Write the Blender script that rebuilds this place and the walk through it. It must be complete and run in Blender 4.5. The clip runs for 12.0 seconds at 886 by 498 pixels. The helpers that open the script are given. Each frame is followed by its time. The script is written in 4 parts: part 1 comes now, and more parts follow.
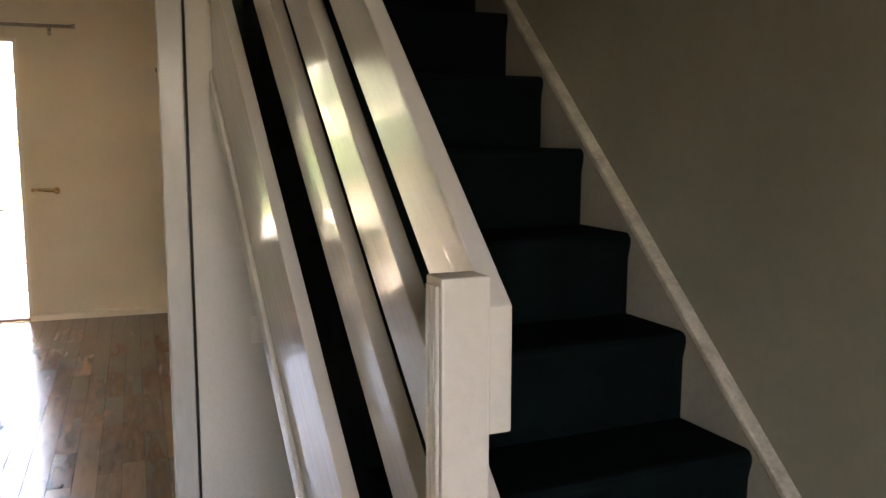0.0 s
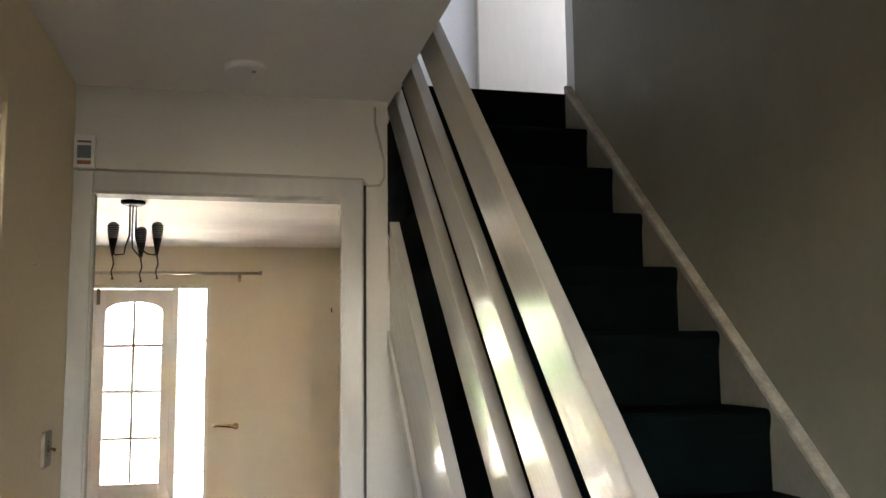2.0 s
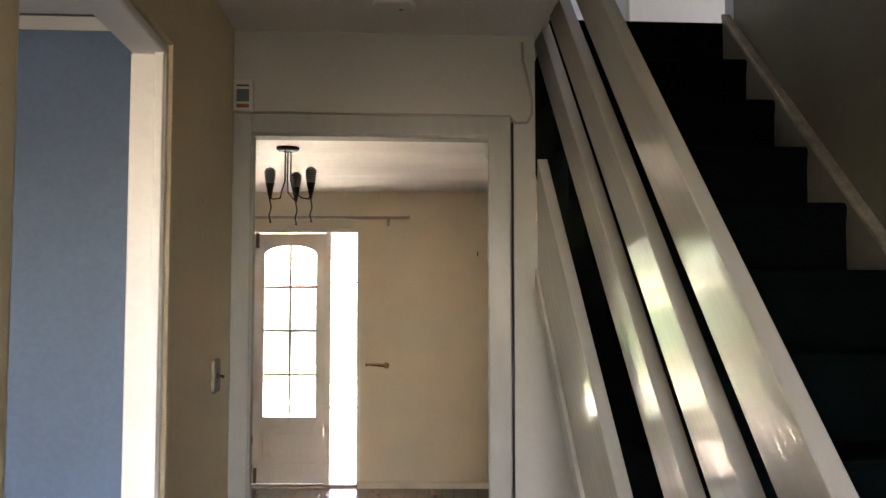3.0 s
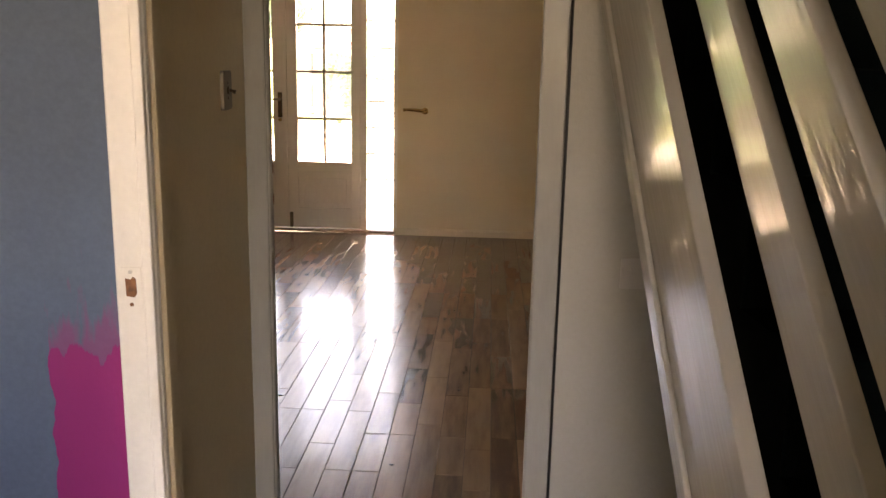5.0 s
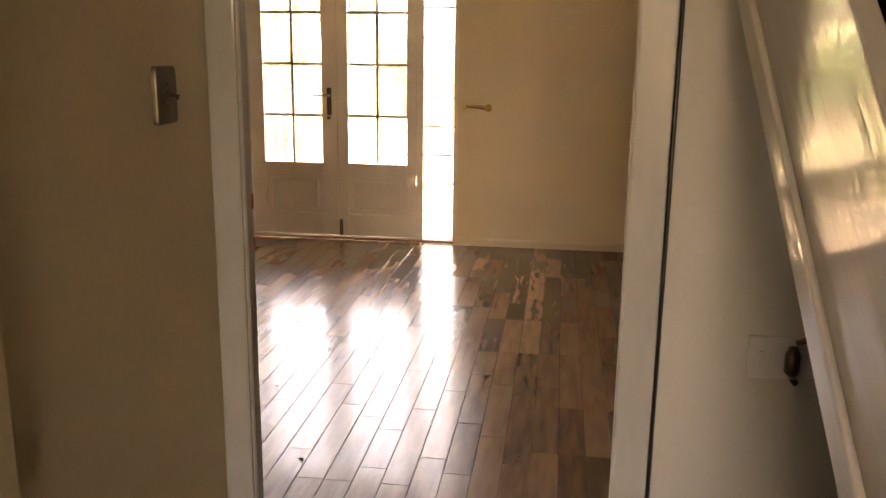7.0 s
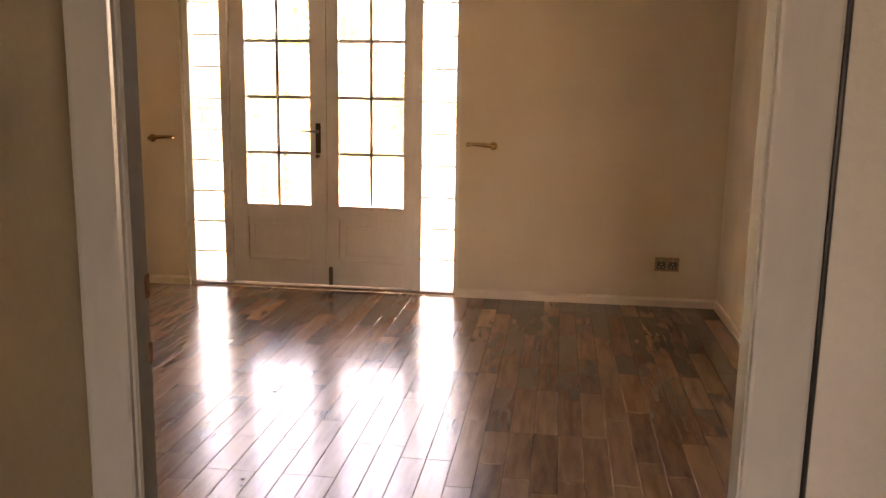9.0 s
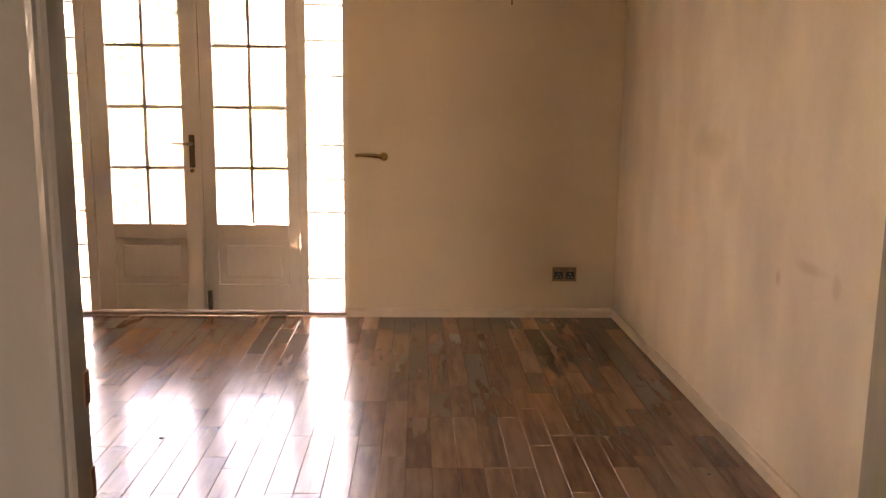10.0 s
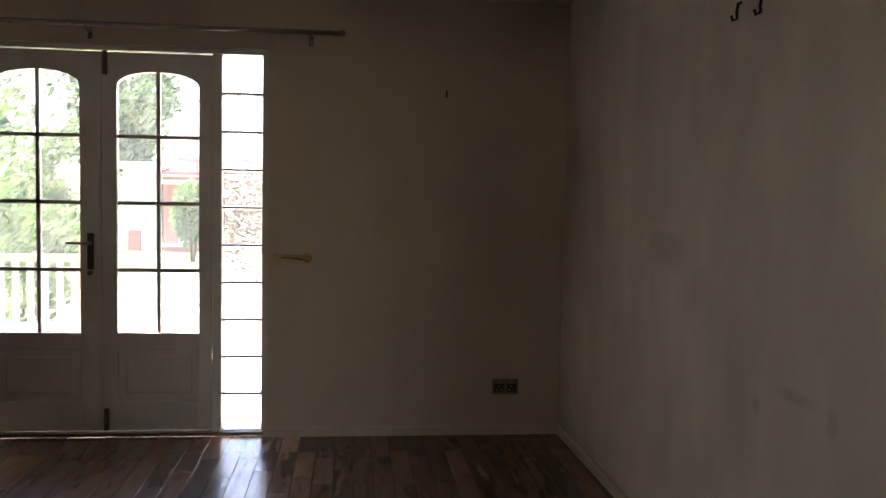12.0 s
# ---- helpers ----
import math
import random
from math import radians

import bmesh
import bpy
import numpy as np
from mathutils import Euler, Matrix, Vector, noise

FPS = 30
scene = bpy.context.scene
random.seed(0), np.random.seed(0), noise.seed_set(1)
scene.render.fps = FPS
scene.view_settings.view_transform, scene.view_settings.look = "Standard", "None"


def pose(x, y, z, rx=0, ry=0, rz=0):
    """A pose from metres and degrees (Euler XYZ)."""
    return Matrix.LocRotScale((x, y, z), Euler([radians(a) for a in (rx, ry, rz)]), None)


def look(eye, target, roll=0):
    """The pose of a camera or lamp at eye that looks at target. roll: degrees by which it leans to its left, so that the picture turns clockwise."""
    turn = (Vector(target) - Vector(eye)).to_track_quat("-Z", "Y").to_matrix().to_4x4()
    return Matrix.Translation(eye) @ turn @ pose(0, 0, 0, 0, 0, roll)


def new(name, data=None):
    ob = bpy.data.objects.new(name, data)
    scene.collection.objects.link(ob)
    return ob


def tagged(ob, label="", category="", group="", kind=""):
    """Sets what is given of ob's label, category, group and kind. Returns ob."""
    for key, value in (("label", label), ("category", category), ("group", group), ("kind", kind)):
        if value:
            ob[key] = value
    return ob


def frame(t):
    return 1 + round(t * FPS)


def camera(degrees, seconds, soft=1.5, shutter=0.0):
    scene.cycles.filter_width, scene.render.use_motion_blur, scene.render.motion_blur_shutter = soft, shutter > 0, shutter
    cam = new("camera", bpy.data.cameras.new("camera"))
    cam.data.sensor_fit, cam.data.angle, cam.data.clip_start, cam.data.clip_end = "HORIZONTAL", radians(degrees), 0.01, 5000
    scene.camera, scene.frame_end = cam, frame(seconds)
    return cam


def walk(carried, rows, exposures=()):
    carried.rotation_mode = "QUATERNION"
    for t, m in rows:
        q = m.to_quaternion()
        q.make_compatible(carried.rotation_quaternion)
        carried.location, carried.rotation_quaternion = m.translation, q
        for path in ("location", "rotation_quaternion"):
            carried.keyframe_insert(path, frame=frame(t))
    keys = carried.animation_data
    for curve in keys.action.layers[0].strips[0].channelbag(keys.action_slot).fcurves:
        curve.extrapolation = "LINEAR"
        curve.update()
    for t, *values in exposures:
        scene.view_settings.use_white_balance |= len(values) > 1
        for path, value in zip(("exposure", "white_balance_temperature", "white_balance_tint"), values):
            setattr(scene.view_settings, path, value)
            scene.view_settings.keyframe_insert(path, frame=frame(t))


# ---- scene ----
cam = camera(54.54, 12.0)
PATH = [
    (0, (0.782, -6.967, 1.406), (1.450, -5.102, 1.137), 0.1),
    (0.5, (0.779, -6.989, 1.429), (1.421, -5.099, 1.306), 0.0),
    (1, (0.770, -6.994, 1.462), (1.368, -5.086, 1.488), -0.3),
    (1.5, (0.767, -6.999, 1.495), (1.268, -5.071, 1.673), -0.7),
    (2, (0.749, -6.965, 1.504), (1.068, -5.006, 1.748), -0.7),
    (2.5, (0.742, -6.954, 1.491), (0.842, -4.968, 1.705), -0.2),
    (3, (0.741, -6.950, 1.478), (0.726, -4.954, 1.602), 0.0),
    (3.5, (0.761, -6.931, 1.439), (0.659, -4.934, 1.399), 0.6),
    (5.5, (0.725, -6.480, 1.363), (0.618, -4.538, 0.897), 1.6),
    (6, (0.772, -6.300, 1.367), (0.599, -4.363, 0.902), 1.6),
    (6.5, (0.789, -6.154, 1.355), (0.550, -4.224, 0.888), 1.1),
    (7, (0.734, -5.958, 1.360), (0.474, -4.028, 0.908), 0.7),
    (9, (0.642, -5.367, 1.311), (0.382, -3.418, 0.947), 0.9),
    (9.5, (0.543, -5.216, 1.340), (0.410, -3.254, 0.973), 0.4),
    (10, (0.433, -5.106, 1.310), (0.493, -3.138, 0.967), 0.6),
    (10.5, (0.412, -5.028, 1.223), (0.563, -3.060, 0.925), 1.4),
    (11, (0.432, -4.894, 1.319), (0.596, -2.924, 1.031), 2.1),
    (11.5, (0.455, -4.771, 1.321), (0.653, -2.792, 1.115), 2.1),
    (12, (0.468, -4.661, 1.329), (0.680, -2.680, 1.202), 1.1),
]
EXPOSURES = [(0.0, 5.25, 8400, 27), (1.0, 5.65, 8100, 25), (2.0, 5.95, 7300, 22), (2.6, 5.7, 7300, 24), (3.3, 5.3, 8200, 26), (5.5, 4.75, 11500, 36), (7.0, 5.05, 14000, 38), (9.0, 5.05, 12000, 45), (9.9, 5.3, 12000, 47), (10.5, 4.05, 11300, 40), (11.0, 3.15, 8300, 28), (12.0, 3.2, 7200, 28)]
walk(cam, [(t, look(eye, target, roll)) for t, eye, target, roll in PATH], EXPOSURES)

# ---- world and sun ----
world = bpy.data.worlds.new("sky")
scene.world = world
world.use_nodes = True
wn = world.node_tree
sky = wn.nodes.new("ShaderNodeTexSky")
sky.sky_type, sky.sun_disc = "NISHITA", False
SUN = Vector((-0.55, 0.12, 0.85)).normalized()
sky.sun_elevation = math.asin(SUN.z)
sky.sun_rotation = math.atan2(SUN.x, SUN.y)
wn.links.new(sky.outputs[0], wn.nodes["Background"].inputs[0])
wn.nodes["Background"].inputs[1].default_value = 0.15
sun = new("sun", bpy.data.lights.new("sun", "SUN"))
sun.data.energy, sun.data.angle, sun.data.color = 5.0, radians(0.5), (1.0, 0.95, 0.86)
sun.matrix_world = look(SUN * 30, (0, 0, 0))


def area(name, m, w, h, watts, colour):
    lamp = new(name, bpy.data.lights.new(name, "AREA"))
    lamp.data.shape, lamp.data.size, lamp.data.size_y = "RECTANGLE", w, h
    lamp.data.energy, lamp.data.color = watts, colour
    lamp.matrix_world = m
    return lamp


# hall frame: the hall stands a little askew to the living room
H = pose(0.5, -4.6, 0, 0, 0, 4.17) @ pose(-0.5, 4.6, 0)
DAY = (0.86, 0.93, 1.0)
area("front_door_daylight", H @ look((0.62, -8.45, 1.5), (0.62, -5, 1.2)), 0.8, 1.5, 0.05, DAY)
area("blue_room_daylight", H @ look((-1.5, -8.46, 1.45), (-0.6, -5.0, 1.2)), 1.3, 1.0, 0.30, DAY)
area("landing_daylight", H @ look((3.2, -2.9, 3.9), (1.5, -2.7, 3.4)), 1.6, 1.2, 0.85, (0.74, 0.87, 1.0))

# ---- materials ----


def mat(name, colour, rough=0.6, metal=0.0, vary=0.15, scale=3.0, fine=60.0, bump=0.02, stretch=(1, 1, 1), coat=0.0, dark=None, random_amount=0.0, rough_vary=0.1, tilt=0.0, grain=0.35):
    """A painted or natural surface with broad and fine variation and fine relief."""
    m = bpy.data.materials.new(name)
    m.use_nodes = True
    n, l = m.node_tree.nodes, m.node_tree.links
    b = n["Principled BSDF"]
    b.inputs["Metallic"].default_value = metal
    b.inputs["Coat Weight"].default_value = coat
    b.inputs["Coat Roughness"].default_value = 0.08
    tc = n.new("ShaderNodeTexCoord")
    mp = n.new("ShaderNodeMapping")
    mp.inputs["Scale"].default_value = stretch
    if tilt:
        mp.vector_type = "TEXTURE"
        mp.inputs["Scale"].default_value = [1 / k for k in stretch]
        mp.inputs["Rotation"].default_value = (radians(tilt), 0, 0)
    l.new(tc.outputs["Object"], mp.inputs["Vector"])
    src = mp.outputs[0]
    info = n.new("ShaderNodeObjectInfo")
    if random_amount:
        shift = n.new("ShaderNodeVectorMath")
        shift.operation = "MULTIPLY_ADD"
        shift.inputs[1].default_value = (0, 0, 0)
        l.new(info.outputs["Random"], shift.inputs[0])
        shift.inputs[1].default_value = (17, 31, 5)
        l.new(src, shift.inputs[2])
        src = shift.outputs[0]
    big, small = n.new("ShaderNodeTexNoise"), n.new("ShaderNodeTexNoise")
    big.inputs["Scale"].default_value, small.inputs["Scale"].default_value = scale, fine
    big.inputs["Detail"].default_value, small.inputs["Detail"].default_value = 5, 4
    l.new(src, big.inputs["Vector"])
    l.new(src, small.inputs["Vector"])
    ramp = n.new("ShaderNodeValToRGB")
    lo = dark or tuple(c * (1 - vary) for c in colour)
    hi = tuple(min(1, c * (1 + vary * 0.5)) for c in colour)
    ramp.color_ramp.elements[0].position, ramp.color_ramp.elements[1].position = 0.3, 0.7
    ramp.color_ramp.elements[0].color, ramp.color_ramp.elements[1].color = (*lo, 1), (*hi, 1)
    mixf = n.new("ShaderNodeMath")
    mixf.operation = "MULTIPLY_ADD"
    mixf.inputs[1].default_value = grain
    l.new(small.outputs["Fac"], mixf.inputs[0])
    sc = n.new("ShaderNodeMath")
    sc.operation = "MULTIPLY"
    sc.inputs[1].default_value = 1 - grain
    l.new(big.outputs["Fac"], sc.inputs[0])
    l.new(sc.outputs[0], mixf.inputs[2])
    fac = mixf.outputs[0]
    if random_amount:
        ra = n.new("ShaderNodeMath")
        ra.operation = "MULTIPLY_ADD"
        ra.inputs[1].default_value = random_amount
        l.new(info.outputs["Random"], ra.inputs[0])
        sub = n.new("ShaderNodeMath")
        sub.operation = "SUBTRACT"
        sub.inputs[1].default_value = random_amount / 2
        l.new(fac, sub.inputs[0])
        l.new(sub.outputs[0], ra.inputs[2])
        fac = ra.outputs[0]
    l.new(fac, ramp.inputs[0])
    l.new(ramp.outputs[0], b.inputs["Base Color"])
    rr = n.new("ShaderNodeMapRange")
    rr.inputs["To Min"].default_value = max(0.03, rough - rough_vary)
    rr.inputs["To Max"].default_value = min(1, rough + rough_vary)
    l.new(big.outputs["Fac"], rr.inputs["Value"])
    l.new(rr.outputs[0], b.inputs["Roughness"])
    if bump:
        bp = n.new("ShaderNodeBump")
        bp.inputs["Strength"].default_value = 0.6
        bp.inputs["Distance"].default_value = bump
        l.new(small.outputs["Fac"], bp.inputs["Height"])
        l.new(bp.outputs[0], b.inputs["Normal"])
    return m


CREAM = mat("cream_wall_paint", (0.71, 0.605, 0.45), 0.75, vary=0.10, scale=1.3, fine=90, bump=0.0012, grain=0.1)
# lighter copy of the cream: light from the French doors painted in, plus stains
CREAM_LIT_STAINED = mat("lit_cream_wall_paint_stained", (0.86, 0.775, 0.65), 0.65, vary=0.24, scale=1.5, fine=60, bump=0.0012, stretch=(1, 1.2, 0.6), grain=0.06)
HALL_BEIGE = mat("beige_wall_paint", (0.63, 0.51, 0.34), 0.7, vary=0.1, scale=1.5, fine=70, bump=0.002)
# beige paint, its colour darkened to carry the dimness of the stairwell
STAIR_WALL_SHADED = mat("shaded_stair_wall_paint", (0.21, 0.202, 0.148), 0.55, vary=0.3, scale=1.4, fine=30, bump=0.002, grain=0.12)
# off-white lowered in tone: includes shade cast by someone blocking the front light
HALL_WHITE_SHADED = mat("shaded_off_white_hall_paint", (0.43, 0.41, 0.36), 0.6, vary=0.08, scale=2, fine=80, bump=0.002)
CEILING = mat("white_ceiling_paint", (0.76, 0.73, 0.69), 0.8, vary=0.07, scale=2.2, fine=70, bump=0.004)
ROOM_CEILING = mat("patchy_white_ceiling_paint", (0.86, 0.82, 0.77), 0.8, vary=0.22, scale=1.8, fine=50, bump=0.004, stretch=(0.6, 1.6, 1))
WHITE_WALL = mat("white_landing_paint", (0.80, 0.82, 0.84), 0.7, vary=0.05, scale=2, fine=80, bump=0.002)
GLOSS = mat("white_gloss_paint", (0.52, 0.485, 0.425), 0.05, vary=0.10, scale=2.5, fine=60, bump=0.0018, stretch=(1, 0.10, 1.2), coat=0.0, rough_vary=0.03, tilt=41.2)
GLOSS_DOOR = mat("white_gloss_joinery", (0.76, 0.715, 0.65), 0.22, vary=0.08, scale=3, fine=50, bump=0.001, stretch=(1, 1, 0.25), coat=0.2, rough_vary=0.08)
# greyer than the other white joinery: shade is put into the frame's colour
FRAME_GLOSS_SHADED = mat("shaded_white_gloss_frame", (0.38, 0.37, 0.34), 0.16, vary=0.12, scale=4, fine=45, bump=0.0022, stretch=(1, 1, 0.3), rough_vary=0.08)
# matt copy of that shaded frame paint, so the lining stays dark without glare
FRAME_MATT_SHADED = mat("shaded_matt_frame_paint", (0.35, 0.335, 0.305), 0.6, vary=0.2, scale=5, fine=45, bump=0.0015, stretch=(1, 1, 0.3))
FRAME_MATT_SHADED.node_tree.nodes["Principled BSDF"].inputs["Specular IOR Level"].default_value = 0.1
SATIN = mat("white_satin_trim", (0.76, 0.72, 0.66), 0.4, vary=0.1, scale=6, fine=90, bump=0.001)
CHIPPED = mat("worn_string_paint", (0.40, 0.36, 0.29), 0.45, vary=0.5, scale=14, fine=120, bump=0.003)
# off-white paint with the shade beside the treads put into its colour
STRING_SHADED = mat("shaded_string_paint", (0.23, 0.215, 0.175), 0.5, vary=0.2, scale=5, fine=60, bump=0.002)
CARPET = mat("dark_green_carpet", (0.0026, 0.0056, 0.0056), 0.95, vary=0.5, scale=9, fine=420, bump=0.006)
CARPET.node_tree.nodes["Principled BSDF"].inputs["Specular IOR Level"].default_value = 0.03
WOOD = mat("laminate_strip", (0.205, 0.128, 0.082), 0.24, vary=0.25, scale=5, fine=70, bump=0.0004, stretch=(6, 0.8, 1), coat=0.2, dark=(0.10, 0.059, 0.040), random_amount=0.42, grain=0.2, rough_vary=0.06)
SUBFLOOR = mat("dark_joint", (0.03, 0.02, 0.014), 0.8, bump=0.001)
BRASS = mat("aged_brass", (0.55, 0.38, 0.18), 0.22, metal=1.0, vary=0.2, scale=20, bump=0)
BRONZE = mat("antique_bronze", (0.30, 0.215, 0.13), 0.35, metal=1.0, vary=0.2, scale=20, bump=0)
BRONZE_DARK = mat("dark_bronze", (0.10, 0.07, 0.045), 0.3, metal=1.0, vary=0.2, scale=20, bump=0)
CHROME = mat("dull_steel", (0.34, 0.31, 0.27), 0.32, metal=1.0, vary=0.2, scale=20, bump=0)
POLE = mat("pewter_pole", (0.42, 0.36, 0.30), 0.3, metal=1.0, vary=0.2, scale=20, bump=0)
SWITCH_METAL = mat("tarnished_plate", (0.17, 0.145, 0.11), 0.42, metal=1.0, vary=0.3, scale=30, bump=0)
IRON = mat("black_iron", (0.02, 0.018, 0.016), 0.5, metal=0.6, vary=0.3, scale=30, bump=0.001)
PLASTIC = mat("white_plastic", (0.50, 0.48, 0.45), 0.35, vary=0.05, bump=0)
BLACK = mat("black_plastic", (0.02, 0.02, 0.02), 0.4, bump=0)
GREY_SCREEN = mat("grey_display", (0.10, 0.12, 0.13), 0.2, bump=0)
CABLE = mat("grey_cable", (0.30, 0.27, 0.23), 0.5, bump=0)
FROST = mat("smoked_glass_shade", (0.30, 0.30, 0.31), 0.25, vary=0.2, scale=40, bump=0.002)
THRESHOLD = mat("dark_threshold", (0.14, 0.09, 0.055), 0.5, vary=0.3, scale=10, bump=0.001)
RAW_WOOD = mat("splintered_wood", (0.25, 0.10, 0.045), 0.8, vary=0.5, scale=60, bump=0.004)
BLOCK_FRAME = mat("block_mortar", (0.34, 0.32, 0.28), 0.7, bump=0.002)


def glass(name, rough=0.0, wavy=0.0, tint=(1, 1, 1)):
    m = bpy.data.materials.new(name)
    m.use_nodes = True
    n, l = m.node_tree.nodes, m.node_tree.links
    n.remove(n["Principled BSDF"])
    out = n["Material Output"]
    if wavy:
        g = n.new("ShaderNodeBsdfRefraction")
        g.inputs["IOR"].default_value = 1.2
        g.inputs["Roughness"].default_value = rough
        g.inputs["Color"].default_value = (*tint, 1)
        tc, no, bp = n.new("ShaderNodeTexCoord"), n.new("ShaderNodeTexNoise"), n.new("ShaderNodeBump")
        no.inputs["Scale"].default_value, no.inputs["Detail"].default_value = 22, 1
        no.inputs["Distortion"].default_value = 1.2
        bp.inputs["Strength"].default_value, bp.inputs["Distance"].default_value = 1.0, wavy
        l.new(tc.outputs["Object"], no.inputs["Vector"])
        l.new(no.outputs["Fac"], bp.inputs["Height"])
        l.new(bp.outputs[0], g.inputs["Normal"])
    else:
        g = n.new("ShaderNodeBsdfTransparent")
        g.inputs["Color"].default_value = (*tint, 1)
    s = n.new("ShaderNodeBsdfGlossy")
    s.inputs["Roughness"].default_value = 0.02
    f, mx = n.new("ShaderNodeFresnel"), n.new("ShaderNodeMixShader")
    l.new(f.outputs[0], mx.inputs[0])
    l.new(g.outputs[0], mx.inputs[1])
    l.new(s.outputs[0], mx.inputs[2])
    l.new(mx.outputs[0], out.inputs["Surface"])
    return m


PANE = glass("window_glass", tint=(0.95, 0.96, 0.95))


def dust_and_glare(m, amount):
    """A thin outside film that scatters daylight: downward streaks of dirt plus a white glare veil."""
    n, l = m.node_tree.nodes, m.node_tree.links
    out = n["Material Output"]
    old = out.inputs["Surface"].links[0].from_socket
    tc, mp, no = n.new("ShaderNodeTexCoord"), n.new("ShaderNodeMapping"), n.new("ShaderNodeTexNoise")
    mp.inputs["Scale"].default_value = (30, 1, 2.5)
    no.inputs["Scale"].default_value, no.inputs["Detail"].default_value = 1.0, 5
    l.new(tc.outputs["Object"], mp.inputs["Vector"])
    l.new(mp.outputs[0], no.inputs["Vector"])
    rng_node = n.new("ShaderNodeMapRange")
    rng_node.inputs["From Min"].default_value, rng_node.inputs["From Max"].default_value = 0.35, 0.75
    rng_node.inputs["To Min"].default_value, rng_node.inputs["To Max"].default_value = amount * 0.6, amount * 1.8
    l.new(no.outputs["Fac"], rng_node.inputs["Value"])
    film, mx = n.new("ShaderNodeBsdfTranslucent"), n.new("ShaderNodeMixShader")
    film.inputs["Color"].default_value = (0.95, 0.95, 0.93, 1)
    l.new(rng_node.outputs[0], mx.inputs[0])
    l.new(old, mx.inputs[1])
    l.new(film.outputs[0], mx.inputs[2])
    l.new(mx.outputs[0], out.inputs["Surface"])


dust_and_glare(PANE, 0.05)

BLOCK = glass("wavy_block_glass", rough=0.1, wavy=0.012, tint=(0.96, 0.98, 0.97))
# on the blocks the film only whitens them, in place of glare
dust_and_glare(BLOCK, 0.03)



def scuffed(m, marks):
    """Brownish smudges at given places (y, z, half-width, half-height, strength) on a wall across x."""
    n, l = m.node_tree.nodes, m.node_tree.links
    b = n["Principled BSDF"]
    tc, no = n.new("ShaderNodeTexCoord"), n.new("ShaderNodeTexNoise")
    no.inputs["Scale"].default_value, no.inputs["Detail"].default_value = 6, 4
    l.new(tc.outputs["Object"], no.inputs["Vector"])
    for y, z, hy, hz, strength in marks:
        mp = n.new("ShaderNodeMapping")
        mp.inputs["Location"].default_value = (0, -y / hy, -z / hz)
        mp.inputs["Scale"].default_value = (0, 1 / hy, 1 / hz)
        l.new(tc.outputs["Object"], mp.inputs["Vector"])
        ln = n.new("ShaderNodeVectorMath")
        ln.operation = "LENGTH"
        l.new(mp.outputs[0], ln.inputs[0])
        wob = n.new("ShaderNodeMath")
        wob.operation = "MULTIPLY_ADD"
        wob.inputs[1].default_value = 1.6
        l.new(no.outputs["Fac"], wob.inputs[0])
        l.new(ln.outputs["Value"], wob.inputs[2])
        mr = n.new("ShaderNodeMapRange")
        mr.interpolation_type = "SMOOTHSTEP"
        mr.inputs["From Min"].default_value, mr.inputs["From Max"].default_value = 1.0, 1.9
        mr.inputs["To Min"].default_value, mr.inputs["To Max"].default_value = strength, 0.0
        l.new(wob.outputs[0], mr.inputs["Value"])
        mx = n.new("ShaderNodeMix")
        mx.data_type = "RGBA"
        l.new(mr.outputs[0], mx.inputs[0])
        l.new(b.inputs["Base Color"].links[0].from_socket, mx.inputs[6])
        mx.inputs[7].default_value = (0.36, 0.26, 0.16, 1)
        l.new(mx.outputs[2], b.inputs["Base Color"])


scuffed(CREAM_LIT_STAINED, [(-1.50, 1.14, 0.26, 0.08, 0.22), (-1.75, 1.0, 0.16, 0.12, 0.15), (-2.24, 0.715, 0.03, 0.04, 0.35), (-2.47, 0.79, 0.13, 0.028, 0.28), (-2.64, 0.765, 0.03, 0.05, 0.25), (-1.9, 1.9, 0.12, 0.5, 0.15), (-1.2, 1.6, 0.2, 0.6, 0.12)])
scuffed(STAIR_WALL_SHADED, [(-6.6, 1.9, 0.5, 0.25, 0.18), (-5.4, 2.1, 0.4, 0.4, 0.15), (-4.95, 2.55, 0.10, 0.012, 0.5)])

# blue wall with an older pink coat showing in a ragged patch
BLUE = mat("blue_wall_paint", (0.135, 0.20, 0.295), 0.7, vary=0.22, scale=2.2, fine=60, bump=0.002)


